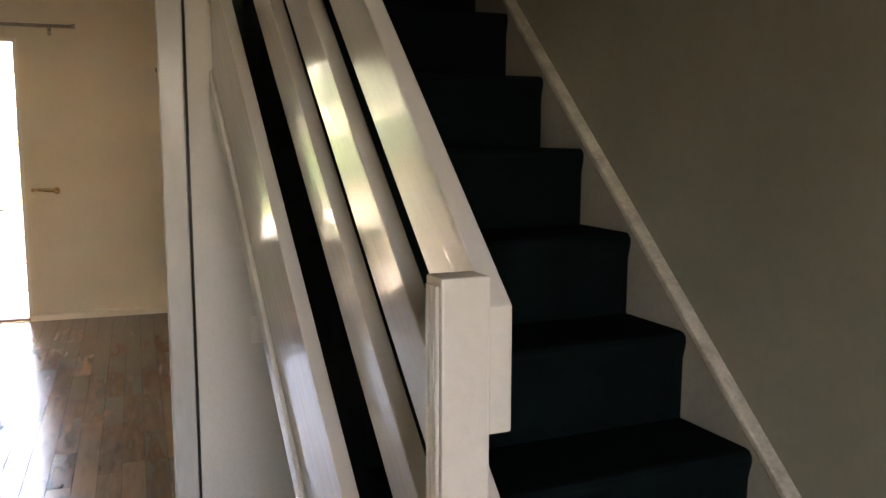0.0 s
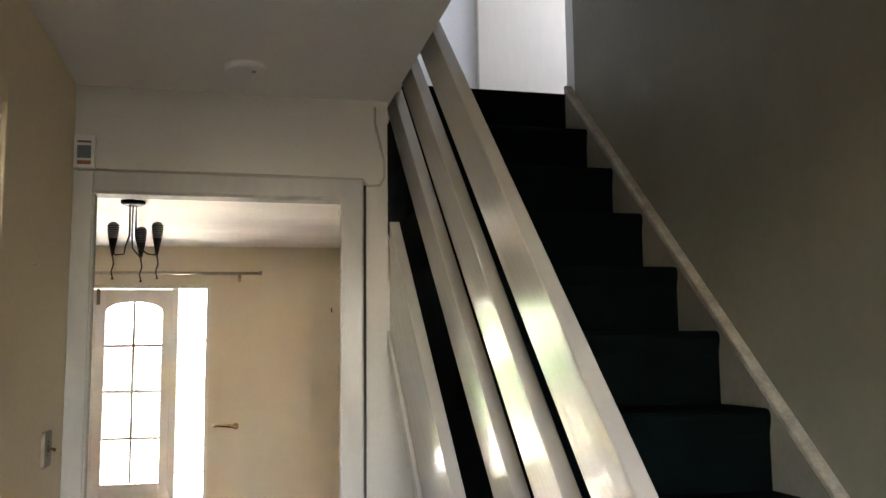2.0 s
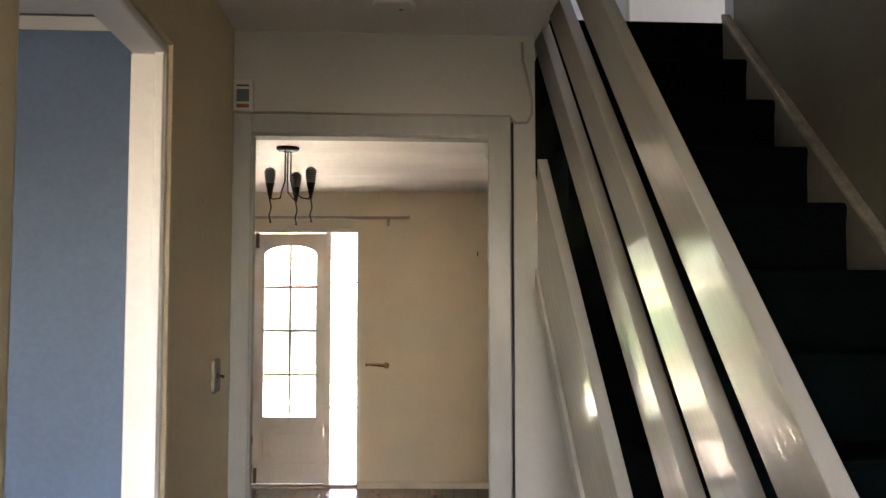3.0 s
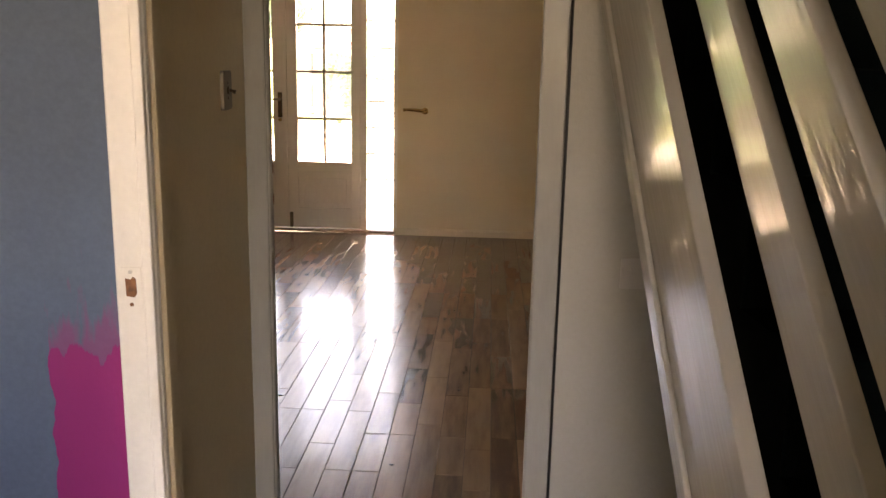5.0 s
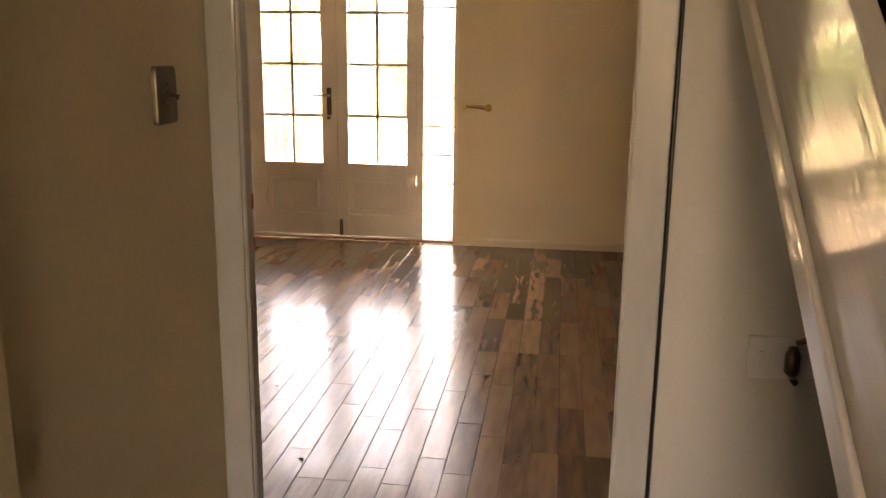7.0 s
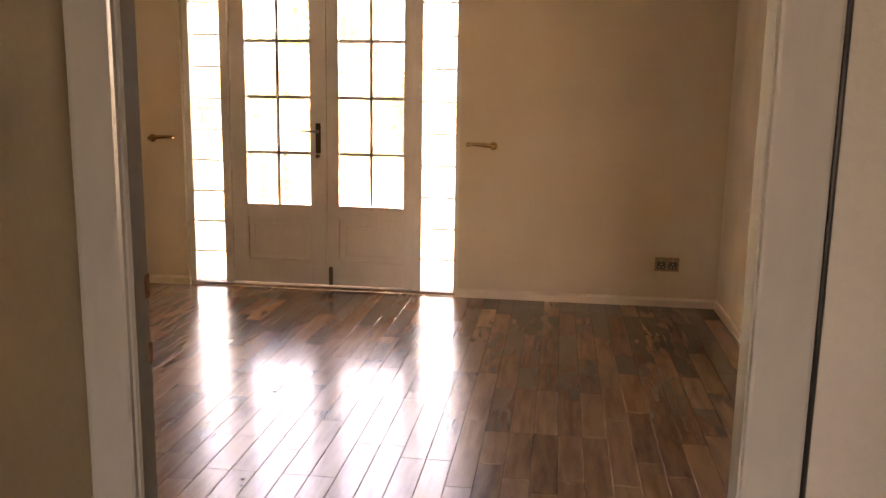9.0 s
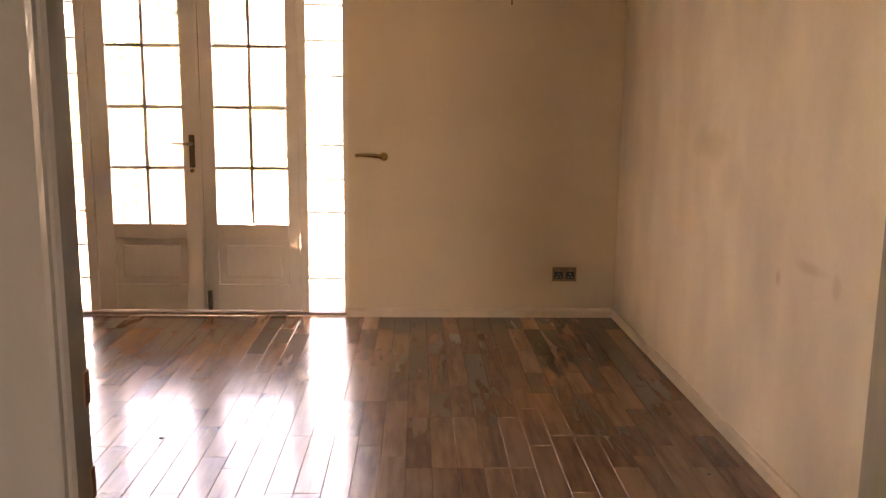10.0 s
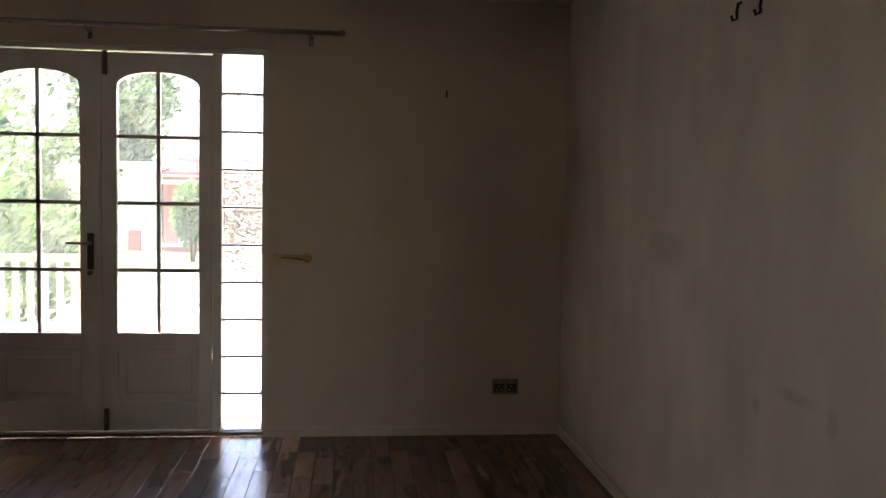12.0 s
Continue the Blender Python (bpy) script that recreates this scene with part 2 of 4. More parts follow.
def pink_patch(m):
    n, l = m.node_tree.nodes, m.node_tree.links
    b = n["Principled BSDF"]
    old = b.inputs["Base Color"].links[0].from_socket
    geo = n.new("ShaderNodeTexCoord")
    sep = n.new("ShaderNodeSeparateXYZ")
    l.new(geo.outputs["Object"], sep.inputs[0])

    def math_node(op, a, b2, c2=None):
        k = n.new("ShaderNodeMath")
        k.operation = op
        for i, v in enumerate((a, b2, c2)):
            if v is None:
                continue
            if isinstance(v, (int, float)):
                k.inputs[i].default_value = v
            else:
                l.new(v, k.inputs[i])
        return k.outputs[0]

    def noise_at(scale_v):
        mp, no = n.new("ShaderNodeMapping"), n.new("ShaderNodeTexNoise")
        mp.inputs["Scale"].default_value = scale_v
        l.new(geo.outputs["Object"], mp.inputs["Vector"])
        l.new(mp.outputs[0], no.inputs["Vector"])
        no.inputs["Scale"].default_value, no.inputs["Detail"].default_value = 1, 4
        return no.outputs["Fac"]

    streak, brushed = noise_at((22, 1, 2)), noise_at((28, 1, 5))
    edge = noise_at((7, 1, 9))
    # solid below about 0.63 m, half covered brush strokes up to 0.85 m, left border about x = -0.44
    lx = math_node("MULTIPLY_ADD", edge, 0.05, -0.42)
    right = math_node("GREATER_THAN", sep.outputs[0], lx)
    top = math_node("MULTIPLY_ADD", streak, 0.26, 0.50)
    low = math_node("MULTIPLY", math_node("SUBTRACT", top, sep.outputs[2]), 90)
    thin_top = math_node("MULTIPLY_ADD", brushed, 0.75, 0.38)
    thin = math_node("MULTIPLY", math_node("SUBTRACT", thin_top, sep.outputs[2]), 9)
    low.node.use_clamp = True
    thin.node.use_clamp = True
    cover = math_node("MAXIMUM", low, math_node("MULTIPLY", thin, 0.5))
    mask = math_node("MULTIPLY", cover, right)
    mx = n.new("ShaderNodeMix")
    mx.data_type = "RGBA"
    l.new(mask, mx.inputs[0])
    l.new(old, mx.inputs[6])
    mx.inputs[7].default_value = (0.50, 0.035, 0.22, 1)
    l.new(mx.outputs[2], b.inputs["Base Color"])


pink_patch(BLUE)

# ---- building helpers ----
I4 = Matrix.Identity(4)
ROOTS = {}


def box(bm, x0, x1, y0, y1, z0, z1, bevel=0.0, segments=1):
    vs = [bm.verts.new((x, y, z)) for x in (x0, x1) for y in (y0, y1) for z in (z0, z1)]
    fs = [bm.faces.new([vs[i] for i in q]) for q in ((0, 1, 3, 2), (4, 6, 7, 5), (0, 4, 5, 1), (2, 3, 7, 6), (0, 2, 6, 4), (1, 5, 7, 3))]
    if bevel:
        es = {e for f in fs for e in f.edges}
        bmesh.ops.bevel(bm, geom=list(es), offset=bevel, segments=segments, profile=0.6, affect="EDGES")
    return bm


def boxed(*a, **k):
    return box(bmesh.new(), *a, **k)


def prism(bm, pts, axis, a, b):
    """Extrudes the outline pts, given in the two other axes in order, from a to b along the axis."""
    def at(p, v):
        q = list(p)
        q.insert("xyz".index(axis), v)
        return bm.verts.new(q)
    lo, hi = [at(p, a) for p in pts], [at(p, b) for p in pts]
    k = len(pts)
    bm.faces.new(lo)
    bm.faces.new(hi[::-1])
    for i in range(k):
        bm.faces.new((lo[i], hi[i], hi[(i + 1) % k], lo[(i + 1) % k]))
    bmesh.ops.recalc_face_normals(bm, faces=bm.faces)
    return bm


def tube(bm, pts, r, sides=8, cap=True):
    """A round bar along pts; r may be a list of radii."""
    pts = [Vector(p) for p in pts]
    rs = r if isinstance(r, (list, tuple)) else [r] * len(pts)
    rings = []
    for i, p in enumerate(pts):
        d = (pts[min(i + 1, len(pts) - 1)] - pts[max(i - 1, 0)]).normalized()
        u = d.orthogonal().normalized() if not rings else (ref - d * ref.dot(d)).normalized()
        ref = u
        w = d.cross(u)
        rings.append([bm.verts.new(p + (u * math.cos(a) + w * math.sin(a)) * rs[i]) for a in [2 * math.pi * j / sides for j in range(sides)]])
    for a, b in zip(rings, rings[1:]):
        for j in range(sides):
            f = bm.faces.new((a[j], a[(j + 1) % sides], b[(j + 1) % sides], b[j]))
            f.smooth = True
    if cap:
        bm.faces.new(rings[0][::-1])
        bm.faces.new(rings[-1])
    return bm


def mesh_from(bm, name, base=(0, 0, 0)):
    bmesh.ops.recalc_face_normals(bm, faces=bm.faces)
    bmesh.ops.translate(bm, verts=bm.verts, vec=-Vector(base))
    me = bpy.data.meshes.new(name)
    bm.to_mesh(me)
    bm.free()
    return me


def thing(name, base, label="", category="", group="", kind="", m=I4, bm=None, material=None):
    """A top-level thing whose origin is base in the frame m; with bm it is one mesh, without it an Empty for parts."""
    me = None
    if bm is not None:
        me = mesh_from(bm, name, base)
        me.materials.append(material)
    ob = new(name, me)
    ob.matrix_basis = m @ Matrix.Translation(base)
    ROOTS[ob.name] = Vector(base)
    return tagged(ob, label, category, group, kind)


def part(name, bm, material, parent, label=""):
    """One mesh under a thing or part, modelled in the same frame as its thing."""
    base = ROOTS[parent.name]
    me = mesh_from(bm, name, base)
    me.materials.append(material)
    ob = new(name, me)
    ob.parent = parent
    ROOTS[ob.name] = base
    return tagged(ob, label)


def setting(name, bm, material, label, m=I4, category=""):
    return thing(name, (0, 0, 0), label, category, "", "structure", m, bm, material)


# ---- living room shell ----
ROOM_H, RX, LX = 2.375, 1.64, -3.1
FX0, FX1, FTOP = -1.795, 0.024, 2.071  # French window opening
bm = boxed(LX - 0.25, FX0, 0, 0.26, 0, ROOM_H)
box(bm, FX1, RX + 0.25, 0, 0.26, 0, ROOM_H)
box(bm, FX0, FX1, 0, 0.26, FTOP, ROOM_H)
setting("wall_garden", bm, CREAM, "plain cream-painted wall around the French doors")
RW = pose(RX, 0, 0, 0, 0, 0.9) @ pose(-RX, 0, 0)  # the right wall leans out a little along its length
bm = boxed(RX, RX + 0.12, -3.62, 0, 0, ROOM_H)
setting("wall_right", bm, CREAM_LIT_STAINED, "cream-painted wall with faint stains and scuffs", RW)
setting("wall_left", boxed(LX - 0.25, LX, -4.62, 0, 0, ROOM_H), CREAM, "plain cream-painted living room wall")
bm = boxed(LX - 0.25, RX + 0.25, -3.55, 0.26, ROOM_H, ROOM_H + 0.12)
box(bm, LX - 0.6, 1.06, -4.85, -3.55, ROOM_H, ROOM_H + 0.12)
setting("ceiling", bm, ROOM_CEILING, "white painted living room ceiling with faint patches")
setting("subfloor", boxed(LX - 0.25, RX + 0.25, -4.62, 0.02, -0.12, -0.012), SUBFLOOR, "dark underlay below the laminate floor")

# ---- hall shell (hall frame) ----
HL, HEND, HENDB, HR, HCEIL = 0.12, -4.4435, -4.395, 1.87, 2.276
DX0, DX1, DTOP = 0.182, 0.872, 1.963
JY0, JY1, JTOP = -5.915, -5.238, 1.975
setting("wall_room_back", boxed(-3.6, HL - 0.02, -4.495, -4.40, 0, 2.5), HALL_WHITE_SHADED, "plain wall between living room and blue room", H)
bm = boxed(HL - 0.03, DX0 - 0.02, HEND, HENDB, 0, 2.5)
box(bm, DX1 + 0.02, 1.01, HEND, HENDB, 0, 2.5)
box(bm, 1.01, 1.046, HEND, HENDB, 0, 1.72)
box(bm, 1.046, HR, HEND, HENDB, 0, 1.56)
box(bm, DX0 - 0.02, DX1 + 0.02, HEND, HENDB, DTOP + 0.02, 2.5)
setting("wall_hall_end", bm, HALL_WHITE_SHADED, "off-white wall with the doorway to the living room", H)
bm = boxed(HL - 0.06, HL, JY1 + 0.02, HEND + 0.01, 0, HCEIL + 0.1)
box(bm, HL - 0.06, HL, JY0 - 0.02, JY1 + 0.02, JTOP + 0.02, HCEIL + 0.1)
box(bm, HL - 0.06, HL, -8.6, JY0 - 0.02, 0, HCEIL + 0.1)
setting("wall_hall_left", bm, HALL_BEIGE, "beige-painted hall wall", H)
setting("wall_stair", boxed(HR, HR + 0.12, -8.6, -3.86, 0, 5.0), STAIR_WALL_SHADED, "beige stairwell wall darkened for shade, with smudges", H)
bm = boxed(HL, 0.25, -8.6, -8.5, 0, 5.0)
box(bm, 0.98, HR, -8.6, -8.5, 0, 5.0)
box(bm, 0.25, 0.98, -8.6, -8.5, 2.05, 5.0)
setting("wall_front", bm, HALL_BEIGE, "plain wall around the front entrance", H)
bm = boxed(HL - 0.1, 1.02, -8.6, HEND + 0.08, HCEIL, HCEIL + 0.29)
setting("ceiling_hall", bm, CEILING, "white painted hall ceiling beside the stairwell", H)
setting("floor_hall", boxed(-2.9, HR, -8.6, HEND + 0.1, -0.12, 0), SUBFLOOR, "plain dark hall floor", H)
setting("ceiling_upper", boxed(-0.6, 4.2, -8.6, -1.4, 5.0, 5.1), CEILING, "plain ceiling above the stairwell", H)

# upstairs landing
bm = boxed(1.02, 4.2, -2.75, -2.63, 2.3, 5.0)
setting("wall_landing", bm, WHITE_WALL, "pale wall at the top of the stairs", H)
setting("wall_upper_left", boxed(0.9, 1.02, -8.6, -2.63, HCEIL + 0.29, 5.0), CEILING, "plain upper wall of the stairwell", H)
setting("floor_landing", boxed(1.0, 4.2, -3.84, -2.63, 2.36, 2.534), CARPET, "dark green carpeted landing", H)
setting("wall_landing_end", boxed(4.2, 4.3, -3.9, -2.6, 2.3, 5.0), WHITE_WALL, "plain wall that closes the landing", H)
setting("wall_landing_side", boxed(HR, 4.3, -3.86, -3.78, 2.3, 5.0), WHITE_WALL, "plain wall that closes the landing side", H)
setting("landing_door_1", boxed(1.78, 2.6, -2.79, -2.75, 2.53, 4.6, bevel=0.004), GLOSS_DOOR, "white painted door at the landing", H, "door")

# plastered underside of the stairs within the living room
bm = prism(bmesh.new(), [(-4.38, 1.32), (-3.5, 2.14), (-3.5, 2.2), (-4.38, 1.38)], "x", 1.14, HR)
setting("stair_soffit", bm, CREAM, "sloping plastered underside of the staircase", H)
bm = prism(bmesh.new(), [(-4.34, 1.42), (-3.45, 2.22), (-2.7, 2.37), (-2.7, 5.0), (-4.34, 5.0)], "x", 0.955, 1.0)
setting("wall_stair_side", bm, CEILING, "plain wall between staircase and living room", H)
bm = boxed(RX, RX + 0.12, -4.2, -3.62, 0, 1.55)
setting("wall_room_return", bm, CREAM_LIT_STAINED, "cream wall beside the stairs", RW)

# ---- blue room ----
setting("wall_blue", boxed(-2.9, 0.06, -4.51, -4.497, 0, HCEIL), BLUE, "blue-painted wall with an unpainted pink patch", H)
setting("wall_blue_room_side", boxed(-3.0, -2.9, -8.6, -4.56, 0, HCEIL), HALL_WHITE_SHADED, "plain side wall of the blue room", H)
bm = boxed(-3.0, HL - 0.06, -8.6, -8.5, 0, 0.9)
box(bm, -3.0, HL - 0.06, -8.6, -8.5, 2.0, HCEIL)
box(bm, -3.0, -2.2, -8.6, -8.5, 0.9, 2.0)
box(bm, -0.8, HL - 0.06, -8.6, -8.5, 0.9, 2.0)
setting("wall_blue_room_back", bm, HALL_WHITE_SHADED, "plain back wall of the blue room with its window opening", H)
setting("ceiling_blue_room", boxed(-3.0, HL - 0.06, -8.6, -4.56, HCEIL, HCEIL + 0.1), CEILING, "pale ceiling of the blue room", H)
bm = prism(bmesh.new(), [(-4.511, HCEIL - 0.03), (-4.511, HCEIL), (-4.541, HCEIL)], "x", -2.9, 0.06)
setting("trim_coving", bm, SATIN, "thin white coving along the blue wall", H)


# ---- door linings ----


frame_1 = thing("door_frame_1", (0.53, -4.5, 0), "white gloss-painted door frame, chipped and without a door", "door frame", "", "structure", H)
part("jamb", boxed(DX0 - 0.02, DX0, HEND - 0.012, HENDB - 0.016, 0, DTOP, bevel=0.003), FRAME_MATT_SHADED, frame_1)
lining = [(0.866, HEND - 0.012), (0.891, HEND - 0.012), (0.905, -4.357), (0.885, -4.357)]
part("jamb", prism(bmesh.new(), lining, "z", 0, DTOP), FRAME_MATT_SHADED, frame_1, "deep door lining with uneven white paint, greyed for shade")
part("head", boxed(DX0 - 0.02, DX1 + 0.02, HEND - 0.012, HENDB + 0.012, DTOP, DTOP + 0.02, bevel=0.003), FRAME_MATT_SHADED, frame_1)


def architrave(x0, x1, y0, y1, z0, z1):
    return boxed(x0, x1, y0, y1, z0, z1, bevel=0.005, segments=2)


part("architrave", architrave(HL + 0.002, DX0 - 0.006, HEND - 0.018, HEND - 0.001, 0, DTOP + 0.064), FRAME_GLOSS_SHADED, frame_1)
part("architrave", architrave(0.868, 0.934, HEND - 0.018, HEND - 0.001, 0, DTOP + 0.064), FRAME_GLOSS_SHADED, frame_1)
part("architrave", architrave(DX0 - 0.006, DX1 + 0.006, HEND - 0.018, HEND - 0.001, DTOP + 0.006, DTOP + 0.064), FRAME_GLOSS_SHADED, frame_1)
part("keep", boxed(DX0 - 0.001, DX0 + 0.0012, HENDB - 0.029, HENDB - 0.0165, 1.066, 1.094, bevel=0.0005), RAW_WOOD, frame_1, "splintered wood where a latch keep was")
part("keep", boxed(DX0 - 0.001, DX0 + 0.0012, HENDB - 0.026, HENDB - 0.0165, 0.985, 1.012, bevel=0.0005), RAW_WOOD, frame_1, "splintered chip in the paint")

frame_2 = thing("door_frame_2", (0.07, -5.6, 0), "white painted door frame with an empty latch hole", "door frame", "", "structure", H)
part("jamb", boxed(HL - 0.062, HL + 0.008, JY1, JY1 + 0.02, 0, JTOP, bevel=0.003), SATIN, frame_2)
part("jamb", boxed(HL - 0.062, HL + 0.008, JY0 - 0.02, JY0, 0, JTOP, bevel=0.003), SATIN, frame_2)
part("head", boxed(HL - 0.062, HL + 0.008, JY0 - 0.02, JY1 + 0.02, JTOP, JTOP + 0.02, bevel=0.003), SATIN, frame_2)
part("door_stop", boxed(HL - 0.012, HL + 0.006, JY1 - 0.012, JY1 - 0.001, 0, JTOP, bevel=0.002), SATIN, frame_2)
for y0, y1, z0, z1 in ((JY1 + 0.022, JY1 + 0.075, 0, JTOP + 0.07), (JY0 - 0.075, JY0 - 0.022, 0, JTOP + 0.07), (JY0 - 0.022, JY1 + 0.022, JTOP + 0.022, JTOP + 0.07)):
    a = part("architrave", architrave(HL + 0.001, HL + 0.016, y0, y1, z0, z1), HALL_BEIGE, frame_2, "beige painted architrave")
rim = [(HL - 0.044, 0.962), (HL - 0.030, 0.960), (HL - 0.026, 0.967), (HL - 0.027, 0.992), (HL - 0.032, 0.996), (HL - 0.036, 0.991), (HL - 0.045, 0.993)]
part("latch_hole", prism(bmesh.new(), rim, "y", JY1 - 0.002, JY1 + 0.004), RAW_WOOD, frame_2, "dark splintered latch hole")
part("latch_recess", boxed(HL - 0.053, HL - 0.018, JY1 - 0.0008, JY1 + 0.004, 0.935, 1.012, bevel=0.0004), SATIN, frame_2, "shallow painted recess round the latch hole")
part("screw_hole", tube(bmesh.new(), [(HL - 0.036, JY1 - 0.0018, 0.947), (HL - 0.036, JY1 + 0.002, 0.947)], 0.0035, 8), RAW_WOOD, frame_2, "empty screw hole")
part("screw_hole", tube(bmesh.new(), [(HL - 0.036, JY1 - 0.0018, 1.004), (HL - 0.036, JY1 + 0.002, 1.004)], 0.0035, 8), PLASTIC, frame_2, "filled screw hole")

# ---- French doors and glass block strips ----
fw = thing("window_1", (-0.89, 0.08, 0), "white painted French door frame between glass block strips", "window", "", "structure")
FY0, FY1 = 0.045, 0.115
SILL = 0.02
part("window_sill", boxed(FX0, FX1, 0.012, 0.20, 0, SILL, bevel=0.003), THRESHOLD, fw, "dark wooden threshold")
part("window_frame", boxed(FX0, FX1, 0.03, FY1, 2.045, FTOP, bevel=0.003), GLOSS_DOOR, fw)
for x0, x1 in ((FX1 - 0.034, FX1), (-0.272, -0.222), (-1.545, -1.492), (FX0, FX0 + 0.045)):
    part("mullion", boxed(x0, x1, 0.03, FY1, SILL, 2.045, bevel=0.003), GLOSS_DOOR, fw)


for name, xa, xb in (("glass_block_strip", -0.222, -0.014), ("glass_block_strip", -1.750, -1.545)):
    strip = thing(name, ((xa + xb) / 2, 0.09, SILL), "clear wavy glass blocks stacked ten high with thin joints", "glass blocks", "glass block strips beside the French doors", "structure")
    pitch = (2.045 - SILL) / 10
    w = xb - xa
    me = None
    for i in range(10):
        zc = SILL + pitch * (i + 0.5)
        if me is None:
            b0 = part("glass_block", boxed(xa + 0.004, xb - 0.004, 0.055, 0.125, zc - pitch / 2 + 0.006, zc + pitch / 2 - 0.006, bevel=0.006, segments=2), BLOCK, strip)
            me, z_first = b0.data, zc
        else:
            b0 = new("glass_block", me)
            b0.parent = strip
            b0.location = (0, 0, zc - z_first)
        b0.visible_shadow = False
        if i:
            part("joint", boxed(xa, xb, 0.054, 0.126, zc - pitch / 2 - 0.0055, zc - pitch / 2 + 0.0055), BLOCK_FRAME, strip)


def french_leaf(name, x0, x1, px0, px1, label):
    """A half-glazed leaf: two by four panes with an arched top, a recessed panel below."""
    leaf = thing(name, ((x0 + x1) / 2, 0.075, SILL), label, "door", "pair of French doors")
    y0, y1 = 0.052, 0.095
    top, gb, gs, gt = 2.040, 0.555, 1.866, 1.942
    z0 = SILL + 0.006
    part("stile", boxed(x0, px0, y0, y1, z0, top, bevel=0.002), GLOSS_DOOR, leaf)
    part("stile", boxed(px1, x1, y0, y1, z0, top, bevel=0.002), GLOSS_DOOR, leaf)
    part("bottom_rail", boxed(px0, px1, y0, y1, z0, 0.185, bevel=0.002), GLOSS_DOOR, leaf)
    part("lock_rail", boxed(px0, px1, y0, y1, 0.465, gb, bevel=0.002), GLOSS_DOOR, leaf)
    panel = boxed(px0, px1, y0 + 0.016, y1 - 0.012, 0.185, 0.465)
    box(panel, px0 + 0.04, px1 - 0.04, y0 + 0.010, y0 + 0.02, 0.225, 0.425, bevel=0.005)
    part("panel", panel, GLOSS_DOOR, leaf)
    xm, hw = (px0 + px1) / 2, (px1 - px0) / 2
    arch = [(xm + hw * math.cos(a), gs + (gt - gs) * math.sin(a)) for a in [math.pi * i / 16 for i in range(17)]]
    bm2 = bmesh.new()
    lowf, highf = [], []
    for (xx, zz) in arch:
        lowf.append((bm2.verts.new((xx, y0, zz)), bm2.verts.new((xx, y1, zz))))
        highf.append((bm2.verts.new((xx, y0, top)), bm2.verts.new((xx, y1, top))))
    for i in range(16):
        bm2.faces.new((lowf[i][0], lowf[i + 1][0], highf[i + 1][0], highf[i][0]))
        bm2.faces.new((lowf[i][1], highf[i][1], highf[i + 1][1], lowf[i + 1][1]))
        bm2.faces.new((lowf[i][0], lowf[i][1], lowf[i + 1][1], lowf[i + 1][0]))
        bm2.faces.new((highf[i][0], highf[i + 1][0], highf[i + 1][1], highf[i][1]))
    part("top_rail", bm2, GLOSS_DOOR, leaf)
    part("glazing_bar", boxed(xm - 0.011, xm + 0.011, y0 + 0.006, y1 - 0.006, gb, gt, bevel=0.004), GLOSS_DOOR, leaf)
    for zz in (0.892, 1.250, 1.602):
        part("glazing_bar", boxed(px0, px1, y0 + 0.007, y1 - 0.007, zz - 0.011, zz + 0.011, bevel=0.004), GLOSS_DOOR, leaf)
    edges = [gb, 0.892, 1.250, 1.602, None]
    for xa, xb in ((px0, xm), (xm, px1)):
        for za, zb in zip(edges, edges[1:]):
            bmp = bmesh.new()
            if zb is None:
                s = [p for p in arch if xa - 1e-6 <= p[0] <= xb + 1e-6]
                pts = [(xa, za), (xb, za)] + s
                keep = []
                for p in pts:
                    if not keep or (Vector(p) - Vector(keep[-1])).length > 1e-5:
                        keep.append(p)
                prism(bmp, keep, "y", 0.072, 0.076)
            else:
                box(bmp, xa, xb, 0.072, 0.076, za, zb)
            g = part("pane", bmp, PANE, leaf)
            g.visible_shadow = False
    return leaf


leaf_l = french_leaf("french_door", -1.489, -0.857, -1.386, -0.958, "white half-glazed French door with a steel lever handle")
leaf_r = french_leaf("french_door", -0.853, -0.275, -0.768, -0.345, "white half-glazed French door with bolts at its edge")
hp = part("handle_plate", boxed(-0.919, -0.886, 0.040, 0.052, 0.895, 1.088, bevel=0.004, segments=2), BRONZE_DARK, leaf_l, "bronze backplate")
part("lever", tube(bmesh.new(), [(-0.902, 0.05, 1.035), (-0.902, 0.012, 1.035), (-0.910, 0.004, 1.035), (-0.95, 0.002, 1.036), (-1.015, 0.003, 1.037)], [0.010, 0.010, 0.009, 0.008, 0.006]), CHROME, hp, "steel lever")
part("lock_barrel", tube(bmesh.new(), [(-0.902, 0.05, 0.878), (-0.902, 0.022, 0.878)], 0.012, 10), BRASS, hp, "brass lock barrel")
part("bolt", boxed(-0.838, -0.812, 0.036, 0.052, SILL + 0.008, 0.15, bevel=0.004), SWITCH_METAL, leaf_r, "grey metal door bolt")
part("bolt", boxed(-0.838, -0.812, 0.036, 0.052, 1.92, 2.06, bevel=0.004), SWITCH_METAL, leaf_r, "grey metal door bolt")
part("meeting_bead", boxed(-0.862, -0.845, 0.044, 0.052, SILL + 0.01, 2.04, bevel=0.002), GLOSS_DOOR, leaf_r)

# ---- skirting ----
SKIRT = mat("cream_skirting_paint", (0.66, 0.57, 0.44), 0.4, vary=0.12, scale=6, fine=90, bump=0.001)
def skirting(name, pts, axis, a, b, m=I4):
    return setting(name, prism(bmesh.new(), pts, axis, a, b), SKIRT, "low cream painted skirting board", m)


